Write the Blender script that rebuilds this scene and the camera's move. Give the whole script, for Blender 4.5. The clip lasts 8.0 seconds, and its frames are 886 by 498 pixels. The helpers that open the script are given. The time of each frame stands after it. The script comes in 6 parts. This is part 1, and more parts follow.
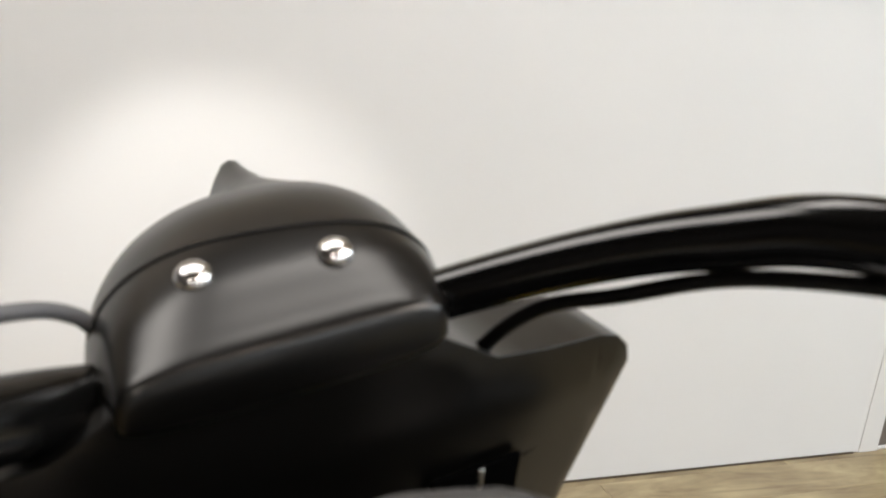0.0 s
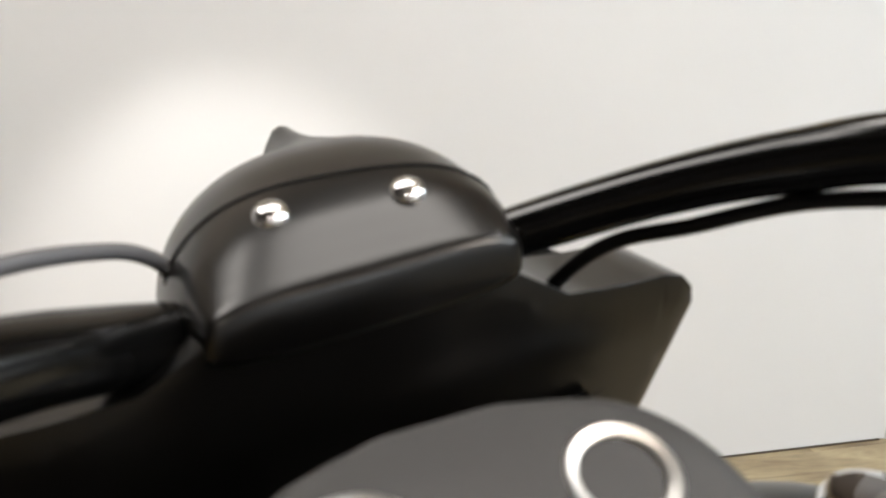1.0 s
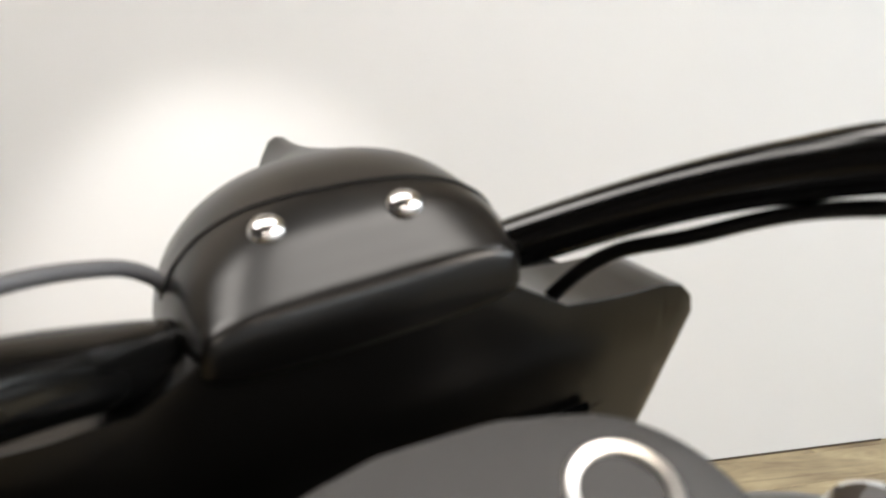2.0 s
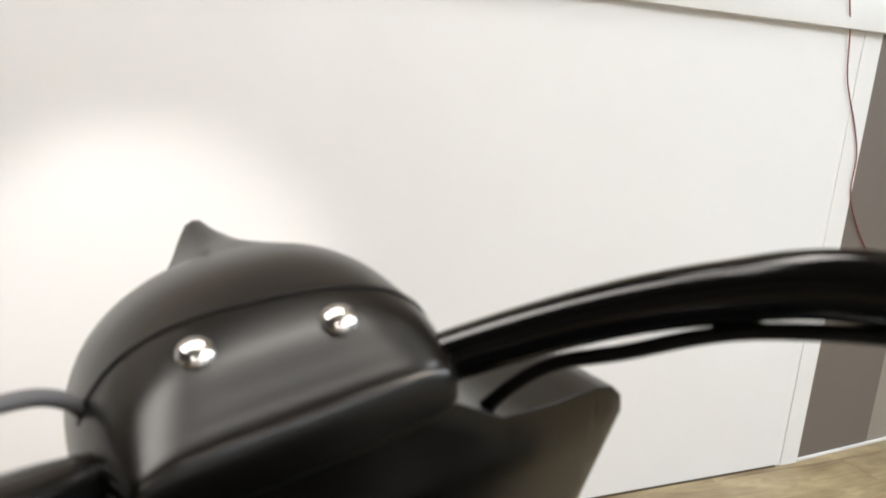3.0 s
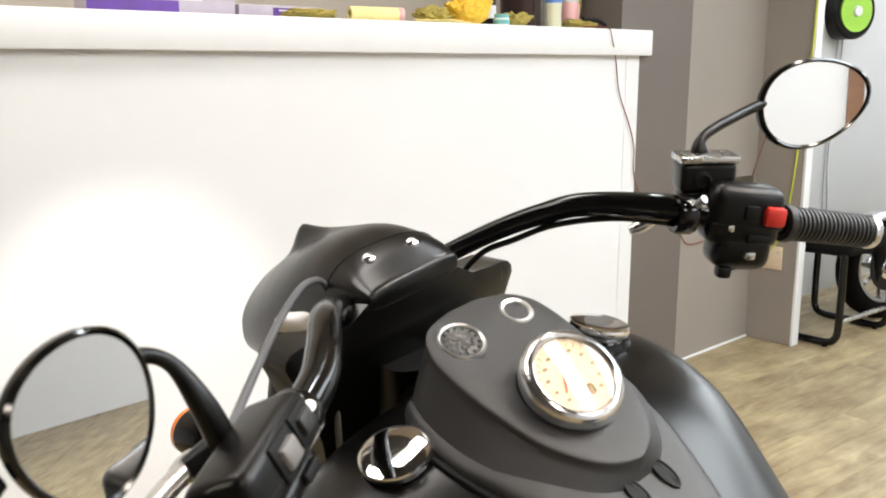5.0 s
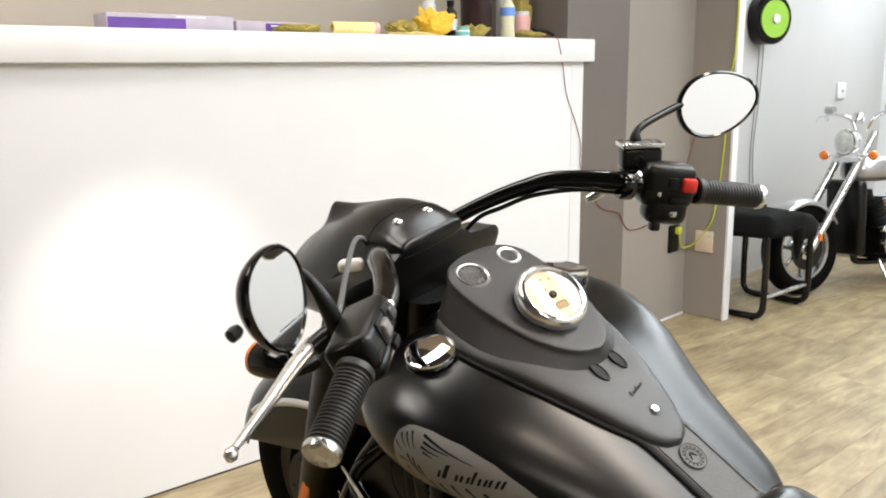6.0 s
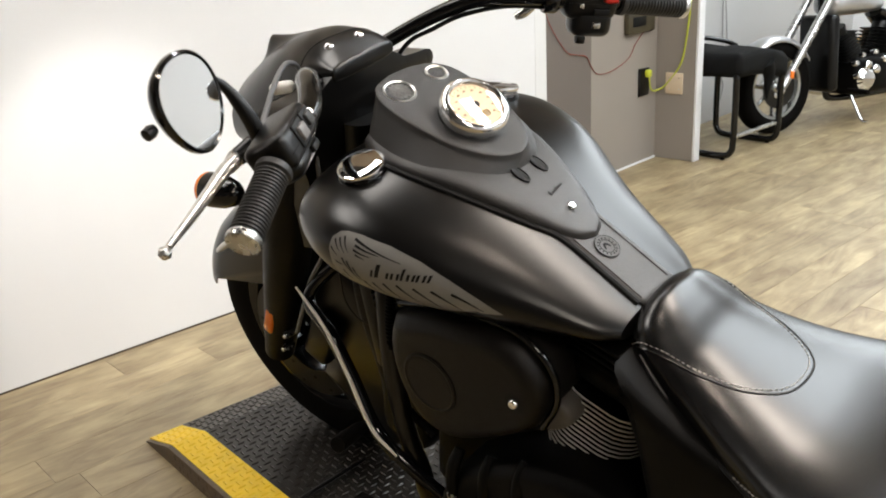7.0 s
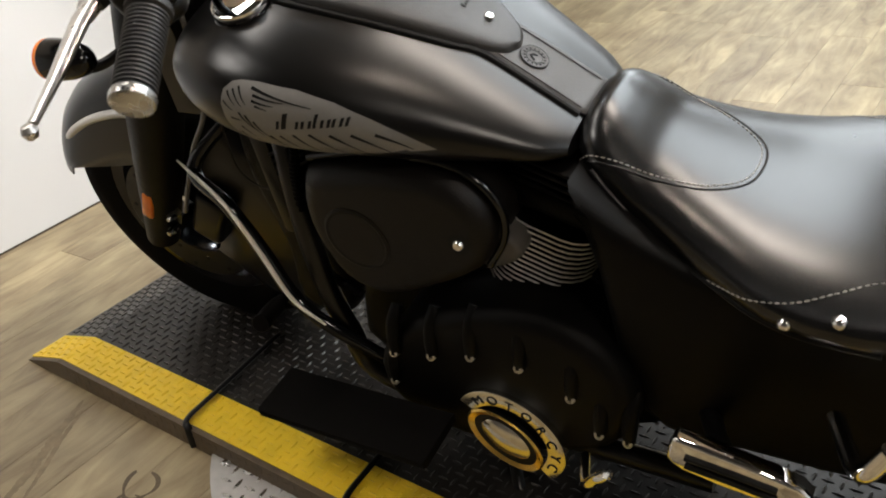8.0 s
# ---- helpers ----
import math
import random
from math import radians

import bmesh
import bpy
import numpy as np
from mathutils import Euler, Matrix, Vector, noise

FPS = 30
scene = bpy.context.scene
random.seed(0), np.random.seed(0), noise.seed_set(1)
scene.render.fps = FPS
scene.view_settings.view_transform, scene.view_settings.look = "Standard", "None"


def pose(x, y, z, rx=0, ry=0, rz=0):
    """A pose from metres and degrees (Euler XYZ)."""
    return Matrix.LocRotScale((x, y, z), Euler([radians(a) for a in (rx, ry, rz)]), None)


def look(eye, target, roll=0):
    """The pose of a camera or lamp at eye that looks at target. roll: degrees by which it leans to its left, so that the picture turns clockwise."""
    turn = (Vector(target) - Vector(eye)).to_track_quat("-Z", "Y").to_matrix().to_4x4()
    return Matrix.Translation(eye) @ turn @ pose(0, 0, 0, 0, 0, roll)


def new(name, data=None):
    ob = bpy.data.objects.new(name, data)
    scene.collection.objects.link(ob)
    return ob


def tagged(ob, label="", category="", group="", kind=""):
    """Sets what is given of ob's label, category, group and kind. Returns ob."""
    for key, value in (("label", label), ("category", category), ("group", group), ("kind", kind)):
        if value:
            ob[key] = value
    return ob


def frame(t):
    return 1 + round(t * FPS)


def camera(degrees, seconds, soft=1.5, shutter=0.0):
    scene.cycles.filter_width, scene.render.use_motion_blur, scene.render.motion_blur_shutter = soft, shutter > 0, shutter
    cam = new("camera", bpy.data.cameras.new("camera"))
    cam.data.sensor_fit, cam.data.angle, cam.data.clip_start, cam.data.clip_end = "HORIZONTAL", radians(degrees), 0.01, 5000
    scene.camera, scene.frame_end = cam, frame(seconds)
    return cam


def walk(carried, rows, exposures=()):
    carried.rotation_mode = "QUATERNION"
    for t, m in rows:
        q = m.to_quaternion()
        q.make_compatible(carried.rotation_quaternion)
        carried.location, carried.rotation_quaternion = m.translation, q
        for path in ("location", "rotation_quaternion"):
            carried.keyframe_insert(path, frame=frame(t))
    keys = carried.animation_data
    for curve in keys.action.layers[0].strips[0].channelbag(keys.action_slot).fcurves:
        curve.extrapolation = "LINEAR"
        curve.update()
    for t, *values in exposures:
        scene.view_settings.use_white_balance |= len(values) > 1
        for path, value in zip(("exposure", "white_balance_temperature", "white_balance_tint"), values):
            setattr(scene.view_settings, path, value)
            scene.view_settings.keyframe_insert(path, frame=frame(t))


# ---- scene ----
cam = camera(53.9, 8.0, 1.8)
cam.data.dof.use_dof, cam.data.dof.focus_distance, cam.data.dof.aperture_fstop = True, 2.0, 10.0
PATH = [
    (0, (-0.094, -0.096, 1.19), (0.757, 1.635, 0.66), 6.6),
    (0.5, (-0.094, -0.103, 1.179), (0.736, 1.618, 0.588), 4.8),
    (1, (-0.123, -0.097, 1.158), (0.706, 1.646, 0.636), 5.2),
    (2.5, (-0.12, -0.091, 1.171), (0.729, 1.646, 0.658), 3.8),
    (3, (-0.13, -0.071, 1.2), (0.899, 1.586, 0.758), 5.7),
    (3.5, (-0.15, -0.076, 1.217), (1.032, 1.485, 0.807), 5.6),
    (4, (-0.244, -0.126, 1.238), (0.911, 1.406, 0.674), 1.7),
    (4.5, (-0.447, -0.395, 1.257), (0.717, 1.169, 0.813), 0.1),
    (5, (-0.671, -0.549, 1.278), (0.657, 0.897, 0.896), 0.1),
    (5.2, (-0.786, -0.571, 1.289), (0.65, 0.775, 0.932), -0.1),
    (6.3, (-1.028, -0.833, 1.292), (0.362, 0.546, 0.883), -1.0),
    (6.5, (-1.03, -0.864, 1.268), (0.319, 0.529, 0.779), -1.7),
    (7, (-1.011, -0.891, 1.221), (0.356, 0.409, 0.556), -3.2),
    (7.5, (-0.987, -0.822, 1.201), (0.423, 0.333, 0.378), -5.9),
    (8, (-0.982, -0.732, 1.156), (0.454, 0.242, 0.161), -8.3),
]
walk(cam, [(t, look(eye, target, roll)) for t, eye, target, roll in PATH], [(0, -0.42), (2.5, -0.26), (3.5, -0.26), (4.5, -0.10), (5.5, 0.0), (6.6, -0.06), (7.0, -0.12), (7.5, -0.22), (8.0, -0.32)])

# ---- light ----
world = bpy.data.worlds.new("shop_world")
scene.world = world
world.use_nodes = True
world.node_tree.nodes["Background"].inputs[0].default_value = (1.0, 1.0, 1.0, 1)
world.node_tree.nodes["Background"].inputs[1].default_value = 0.05
LAMP_POWER = 23.5
STRIP_GLOW = 55.0
PANEL_GLOW = 12.0
SPOT_GLOW = 240.0
HEADLAMP_WATTS = 26.0


# ---- materials ----
def material(name, colour, rough=0.5, metal=0.0, grain=0.0, scale=40.0, bump=0.0, bump_scale=200.0, rough_var=0.0, coat=0.0, stretch=(1, 1, 1), specular=0.5):
    m = bpy.data.materials.new(name)
    m.use_nodes = True
    nt = m.node_tree
    b = nt.nodes["Principled BSDF"]
    b.inputs["Base Color"].default_value = (*colour, 1)
    b.inputs["Roughness"].default_value = rough
    b.inputs["Metallic"].default_value = metal
    b.inputs["Coat Weight"].default_value = coat
    b.inputs["Specular IOR Level"].default_value = specular
    tc = nt.nodes.new("ShaderNodeTexCoord")
    mp = nt.nodes.new("ShaderNodeMapping")
    mp.inputs["Scale"].default_value = stretch
    nt.links.new(tc.outputs["Object"], mp.inputs[0])
    if grain or rough_var:
        n1 = nt.nodes.new("ShaderNodeTexNoise")
        n1.inputs["Scale"].default_value = scale
        n1.inputs["Detail"].default_value = 6
        n2 = nt.nodes.new("ShaderNodeTexNoise")
        n2.inputs["Scale"].default_value = scale * 0.13
        n2.inputs["Detail"].default_value = 3
        nt.links.new(mp.outputs[0], n1.inputs["Vector"])
        nt.links.new(mp.outputs[0], n2.inputs["Vector"])
        mix = nt.nodes.new("ShaderNodeMath")
        mix.operation = "MULTIPLY_ADD"
        mix.inputs[1].default_value = 0.5
        nt.links.new(n1.outputs[0], mix.inputs[0])
        half = nt.nodes.new("ShaderNodeMath")
        half.operation = "MULTIPLY"
        half.inputs[1].default_value = 0.5
        nt.links.new(n2.outputs[0], half.inputs[0])
        nt.links.new(half.outputs[0], mix.inputs[2])
        if grain:
            ramp = nt.nodes.new("ShaderNodeMapRange")
            ramp.inputs[1].default_value, ramp.inputs[2].default_value = 0.3, 0.7
            ramp.inputs[3].default_value, ramp.inputs[4].default_value = 1 - grain, 1 + grain
            nt.links.new(mix.outputs[0], ramp.inputs[0])
            mul = nt.nodes.new("ShaderNodeVectorMath")
            mul.operation = "MULTIPLY"
            mul.inputs[0].default_value = colour
            nt.links.new(ramp.outputs[0], mul.inputs[1])
            nt.links.new(mul.outputs[0], b.inputs["Base Color"])
        if rough_var:
            rr = nt.nodes.new("ShaderNodeMapRange")
            rr.inputs[1].default_value, rr.inputs[2].default_value = 0.3, 0.7
            rr.inputs[3].default_value, rr.inputs[4].default_value = max(0.02, rough - rough_var), rough + rough_var
            nt.links.new(mix.outputs[0], rr.inputs[0])
            nt.links.new(rr.outputs[0], b.inputs["Roughness"])
    if bump:
        nb = nt.nodes.new("ShaderNodeTexNoise")
        nb.inputs["Scale"].default_value = bump_scale
        nb.inputs["Detail"].default_value = 4
        nt.links.new(mp.outputs[0], nb.inputs["Vector"])
        bp = nt.nodes.new("ShaderNodeBump")
        bp.inputs["Strength"].default_value = bump
        bp.inputs["Distance"].default_value = 0.002
        nt.links.new(nb.outputs[0], bp.inputs["Height"])
        nt.links.new(bp.outputs[0], b.inputs["Normal"])
    return m


def glowing(name, colour, strength):
    m = bpy.data.materials.new(name)
    m.use_nodes = True
    b = m.node_tree.nodes["Principled BSDF"]
    b.inputs["Base Color"].default_value = (*colour, 1)
    b.inputs["Emission Color"].default_value = (*colour, 1)
    b.inputs["Emission Strength"].default_value = strength
    return m


SATIN = material("satin_black_paint", (0.0022, 0.0019, 0.0017), 0.28, 0.0, 0.04, 30, 0.006, 900, 0.006, specular=0.40)
CONSOLE = material("grained_grey_plastic", (0.027, 0.0263, 0.026), 0.42, 0.0, 0.08, 300, 0.25, 1500, 0.04)
GLOSS = material("gloss_black_paint", (0.003, 0.003, 0.003), 0.13, 0.0, rough_var=0.03, scale=25, specular=0.4)
BLACK = material("black_plastic", (0.0026, 0.0024, 0.0023), 0.32, 0.0, 0.1, 120, 0.1, 900, specular=0.28)
ENGINE = material("black_engine_coating", (0.0018, 0.0016, 0.0014), 0.45, 0.0, 0.15, 90, 0.25, 700, 0.08, specular=0.11)
ROUGH_BLACK = material("grained_black_casting", (0.0060, 0.0048, 0.0038), 0.47, 0.0, 0.2, 60, 0.35, 420, 0.08, specular=0.22)
CHROME = material("chrome", (0.86, 0.86, 0.87), 0.045, 1.0, rough_var=0.025, scale=60)
BEZEL = material("worn_chrome", (0.86, 0.86, 0.87), 0.19, 1.0, 0.05, 90, 0.15, 160, 0.08)
STEEL = material("brushed_steel", (0.55, 0.55, 0.54), 0.28, 1.0, 0.1, 80, 0.1, 500, 0.08)
BARE_FIN = material("machined_fin_edge", (0.74, 0.73, 0.71), 0.35, 0.35, 0.08, 120)
RUBBER = material("black_rubber", (0.0035, 0.003, 0.0026), 0.72, 0.0, 0.15, 120, 0.3, 500, specular=0.05)
GRIP = material("ribbed_grip_rubber", (0.016, 0.0155, 0.015), 0.5, 0.0, 0.12, 200, 0.15, 900)
LEATHER = material("black_leather", (0.004, 0.0038, 0.0038), 0.26, 0.0, 0.12, 40, 0.015, 500, 0.015, specular=0.52)
STRAP_LEATHER = material("grey_black_leather", (0.055, 0.052, 0.050), 0.50, 0.0, 0.12, 80, 0.35, 500, 0.06)
THREAD = material("grey_thread", (0.30, 0.28, 0.25), 0.8)
WHITE_WALL = material("white_wall_paint", (0.700, 0.702, 0.708), 0.42, 0.0, 0.02, 3, 0.06, 160, 0.04)
TRIM_WHITE = material("white_trim_paint", (0.69, 0.69, 0.69), 0.38, 0.0, 0.03, 9, 0.05, 120)
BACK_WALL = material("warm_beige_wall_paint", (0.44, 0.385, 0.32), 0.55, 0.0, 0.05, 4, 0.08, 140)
# darker than BACK_WALL: the weaker light on the stub is put into this beige
BEIGE_DIM = material("dim_beige_wall_paint", (0.26, 0.228, 0.200), 0.50, 0.0, 0.05, 4, 0.08, 140)
FAR_WALL = material("pale_wall_paint", (0.44, 0.437, 0.43), 0.5, 0.0, 0.03, 3, 0.06, 140)
# near black to keep ceiling bounce out of the black bodywork
CEILING_DIM = material("dimmed_ceiling", (0.045, 0.042, 0.039), 0.8, 0.0, 0.03, 5)
# darker copy of the stub's paint: shade beside the half wall, put into colour
WALL_SHADE = material("shaded_wall_paint", (0.130, 0.110, 0.096), 0.55, 0.0, 0.05, 4, 0.08, 140)
FILL_CUT_WALL = material("fill_cut_wall_grey", (0.10, 0.09, 0.085), 0.6, 0.0, 0.04, 4)
ORANGE = material("orange_lens", (0.85, 0.20, 0.02), 0.18, 0.0, 0.1, 90, coat=0.5)
RED = material("red_switch_plastic", (0.62, 0.03, 0.02), 0.35)
DECAL = material("silver_grey_decal", (0.20, 0.195, 0.185), 0.42, 0.0, 0.05, 200)
INK = material("dark_ink", (0.006, 0.006, 0.006), 0.55, specular=0.2)
OPENING_SHADE = material("painted_opening_shade", (0.002, 0.002, 0.002), 0.9, specular=0.0)
BRIGHT_STEEL = material("bright_cast_metal", (0.78, 0.77, 0.75), 0.30, 1.0, 0.08, 90, 0.1, 500, 0.06)
CREAM_DIAL = glowing("lit_cream_dial", (0.84, 0.64, 0.42), 0.62)
NEEDLE = glowing("lit_red_needle", (0.8, 0.04, 0.02), 0.6)
MIRROR = material("mirror_glass", (0.9, 0.9, 0.9), 0.01, 1.0)
PLATE = material("black_checker_plate", (0.030, 0.026, 0.022), 0.36, 0.45, 0.25, 25, 0.15, 300, 0.1)
YELLOW = material("yellow_safety_paint", (0.84, 0.56, 0.02), 0.5, 0.0, 0.14, 22, 0.15, 300, 0.1)
SILVER_PLATE = material("bare_checker_plate", (0.46, 0.445, 0.42), 0.42, 0.45, 0.2, 30, 0.15, 300, 0.1)
RAIL_STEEL = material("rusty_rail_steel", (0.115, 0.082, 0.050), 0.55, 0.2, 0.4, 40, 0.3, 200, 0.1)
WORN_LUG = material("worn_lug_metal", (0.80, 0.78, 0.74), 0.26, 0.9, 0.15, 60)
GOLD = material("gold_badge_metal", (0.75, 0.52, 0.14), 0.25, 1.0, 0.1, 100)
PALE_METAL = material("polished_badge_metal", (0.78, 0.75, 0.66), 0.2, 1.0, 0.08, 100)
LAMP_GLOW = glowing("ceiling_lamp_diffuser", (0.89, 0.95, 1.0), LAMP_POWER)
SILVER_PAINT = material("silver_paint", (0.46, 0.46, 0.47), 0.28, 0.7, 0.05, 40)
CLOTH = material("black_cloth", (0.005, 0.005, 0.005), 0.85, 0.0, 0.3, 60, 0.5, 300, specular=0.15)
GREEN = material("green_reel_plastic", (0.30, 0.55, 0.06), 0.45, 0.0, 0.06, 60)
TAN = material("tan_plate", (0.62, 0.50, 0.36), 0.5, 0.0, 0.05, 60)
CORD_RED = material("red_brown_cord", (0.20, 0.035, 0.02), 0.5)
CORD_GREEN = material("yellow_green_cord", (0.48, 0.52, 0.04), 0.5)
DULL_METAL = material("dull_embossed_metal", (0.11, 0.107, 0.103), 0.30, 0.9, 0.7, 220, 0.9, 160)
GREY_CORD = material("grey_cord", (0.35, 0.35, 0.34), 0.5)


def plank_material():
    m = bpy.data.materials.new("oak_laminate")
    m.use_nodes = True
    nt = m.node_tree
    b = nt.nodes["Principled BSDF"]
    b.inputs["Roughness"].default_value = 0.42
    tc = nt.nodes.new("ShaderNodeTexCoord")
    info = nt.nodes.new("ShaderNodeObjectInfo")
    shift = nt.nodes.new("ShaderNodeVectorMath")
    shift.operation = "MULTIPLY_ADD"
    shift.inputs[1].default_value = (1, 1, 1)
    off = nt.nodes.new("ShaderNodeVectorMath")
    off.operation = "SCALE"
    off.inputs[0].default_value = (37.0, 17.0, 5.0)
    nt.links.new(info.outputs["Random"], off.inputs["Scale"])
    nt.links.new(tc.outputs["Object"], shift.inputs[0])
    nt.links.new(off.outputs[0], shift.inputs[2])
    mp = nt.nodes.new("ShaderNodeMapping")
    mp.inputs["Scale"].default_value = (3.0, 14.0, 1)
    nt.links.new(shift.outputs[0], mp.inputs[0])
    n = nt.nodes.new("ShaderNodeTexNoise")
    n.inputs["Scale"].default_value = 1.0
    n.inputs["Detail"].default_value = 8
    n.inputs["Roughness"].default_value = 0.62
    n.inputs["Distortion"].default_value = 1.4
    nt.links.new(mp.outputs[0], n.inputs["Vector"])
    mp2 = nt.nodes.new("ShaderNodeMapping")
    mp2.inputs["Scale"].default_value = (2.2, 3.2, 1)
    nt.links.new(shift.outputs[0], mp2.inputs[0])
    n2 = nt.nodes.new("ShaderNodeTexNoise")
    n2.inputs["Scale"].default_value = 2.2
    n2.inputs["Detail"].default_value = 3
    nt.links.new(mp2.outputs[0], n2.inputs["Vector"])
    ramp = nt.nodes.new("ShaderNodeValToRGB")
    e = ramp.color_ramp.elements
    e[0].position, e[0].color = 0.33, (0.146, 0.099, 0.050, 1)
    e[1].position, e[1].color = 0.66, (0.420, 0.338, 0.195, 1)
    mid = e.new(0.5)
    mid.color = (0.275, 0.213, 0.120, 1)
    mix = nt.nodes.new("ShaderNodeMath")
    mix.operation = "MULTIPLY_ADD"
    mix.inputs[1].default_value = 0.55
    nt.links.new(n.outputs[0], mix.inputs[0])
    h = nt.nodes.new("ShaderNodeMath")
    h.operation = "MULTIPLY"
    h.inputs[1].default_value = 0.45
    nt.links.new(n2.outputs[0], h.inputs[0])
    nt.links.new(h.outputs[0], mix.inputs[2])
    nt.links.new(mix.outputs[0], ramp.inputs[0])
    hsv = nt.nodes.new("ShaderNodeHueSaturation")
    mr = nt.nodes.new("ShaderNodeMapRange")
    mr.inputs[3].default_value, mr.inputs[4].default_value = 0.92, 1.07
    nt.links.new(info.outputs["Random"], mr.inputs[0])
    nt.links.new(mr.outputs[0], hsv.inputs["Value"])
    nt.links.new(ramp.outputs[0], hsv.inputs["Color"])
    nt.links.new(hsv.outputs[0], b.inputs["Base Color"])
    bp = nt.nodes.new("ShaderNodeBump")
    bp.inputs["Strength"].default_value = 0.12
    bp.inputs["Distance"].default_value = 0.001
    nt.links.new(n.outputs[0], bp.inputs["Height"])
    nt.links.new(bp.outputs[0], b.inputs["Normal"])
    return m


WOOD = plank_material()


# ---- mesh helpers ----
def part(name, bm, mat, parent=None, label="", smooth=True, angle=40):
    me = bpy.data.meshes.new(name)
    bmesh.ops.recalc_face_normals(bm, faces=bm.faces[:])
    if smooth:
        lim = radians(angle)
        for fc in bm.faces:
            fc.smooth = True
        for ed in bm.edges:
            if len(ed.link_faces) == 2 and ed.calc_face_angle(0) > lim:
                ed.smooth = False
    bm.to_mesh(me)
    bm.free()
    me.materials.append(mat)
    ob = new(name, me)
    if parent is not None:
        ob.parent = parent
    if label:
        tagged(ob, label)
    return ob


def thing(name, m, label, category, group="", kind=""):
    ob = new(name)
    ob.matrix_basis = m
    ob.empty_display_size = 0.05
    return tagged(ob, label, category, group, kind)


def box(size, centre=(0, 0, 0), bevel=0.0, segs=2, turn=None, into=None):
    bm = bmesh.new()
    bmesh.ops.create_cube(bm, size=1)
    bmesh.ops.scale(bm, vec=size, verts=bm.verts)
    if bevel:
        bmesh.ops.bevel(bm, geom=bm.edges[:], offset=bevel, segments=segs, profile=0.5, affect="EDGES")
    m = Matrix.Translation(centre) @ (turn if turn is not None else Matrix())
    bm.transform(m)
    return merge(into, bm)


def merge(into, bm):
    if into is None:
        return bm
    me = bpy.data.meshes.new("tmp")
    bm.to_mesh(me)
    bm.free()
    into.from_mesh(me)
    bpy.data.meshes.remove(me)
    return into


def spline(pts, n=8):
    """Catmull-Rom through points."""
    p = [Vector(q) for q in pts]
    p = [2 * p[0] - p[1]] + p + [2 * p[-1] - p[-2]]
    out = []
    for i in range(1, len(p) - 2):
        for k in range(n):
            t = k / n
            a, b, c, d = p[i - 1], p[i], p[i + 1], p[i + 2]
            out.append(0.5 * (2 * b + (c - a) * t + (2 * a - 5 * b + 4 * c - d) * t * t + (3 * b - a - 3 * c + d) * t ** 3))
    out.append(p[-2])
    return out


def tube(pts, radius, segs=12, n=8, into=None, flat=1.0):
    """A round bar swept along a smooth line; radius is a number or one for each given point."""
    line = spline(pts, n) if n > 1 else [Vector(q) for q in pts]
    if isinstance(radius, (int, float)):
        radii = [radius] * len(line)
    else:
        radii = [r.x for r in spline([(r, 0, 0) for r in radius], n)]
    bm = bmesh.new()
    rings = []
    side = None
    for i, q in enumerate(line):
        d = (line[min(i + 1, len(line) - 1)] - line[max(i - 1, 0)]).normalized()
        if side is None:
            side = d.cross(Vector((0.13, 0.2, 1))).normalized()
        side = (side - d * side.dot(d)).normalized()
        up = d.cross(side)
        ring = []
        for k in range(segs):
            a = 2 * math.pi * k / segs
            ring.append(bm.verts.new(q + radii[i] * (math.cos(a) * side + flat * math.sin(a) * up)))
        rings.append(ring)
    for a, b in zip(rings, rings[1:]):
        for k in range(segs):
            bm.faces.new((a[k], a[(k + 1) % segs], b[(k + 1) % segs], b[k]))
    bm.faces.new(rings[0])
    bm.faces.new(rings[-1])
    return merge(into, bm)


def lathe(profile, segs=32, m=None, into=None, close=False):
    """Turns (radius, height) pairs round the z axis, then places them by m."""
    bm = bmesh.new()
    rings = []
    for r, h in profile:
        if r < 1e-6:
            rings.append([bm.verts.new((0, 0, h))])
        else:
            rings.append([bm.verts.new((r * math.cos(2 * math.pi * k / segs), r * math.sin(2 * math.pi * k / segs), h)) for k in range(segs)])
    pairs = list(zip(rings, rings[1:]))
    if close:
        pairs.append((rings[-1], rings[0]))
    for a, b in pairs:
        for k in range(segs):
            j = (k + 1) % segs
            if len(a) == 1 and len(b) == 1:
                continue
            if len(a) == 1:
                bm.faces.new((a[0], b[j], b[k]))
            elif len(b) == 1:
                bm.faces.new((a[k], a[j], b[0]))
            else:
                bm.faces.new((a[k], a[j], b[j], b[k]))
    if not close:
        for ring in (rings[0], rings[-1]):
            if len(ring) > 2:
                bm.faces.new(ring)
    if m is not None:
        bm.transform(m)
    return merge(into, bm)


def facing(place, normal, spin=0):
    """A frame at place whose z axis is the normal."""
    q = Vector(normal).to_track_quat("Z", "Y").to_matrix().to_4x4()
    return Matrix.Translation(place) @ q @ pose(0, 0, 0, 0, 0, spin)


def skin(rings, cap=True, into=None):
    """Joins rings of equally many points, one after another."""
    bm = bmesh.new()
    vs = [[bm.verts.new(q) for q in r] for r in rings]
    for a, b in zip(vs, vs[1:]):
        for k in range(len(a)):
            j = (k + 1) % len(a)
            bm.faces.new((a[k], a[j], b[j], b[k]))
    if cap:
        bm.faces.new(vs[0])
        bm.faces.new(vs[-1])
    return merge(into, bm)


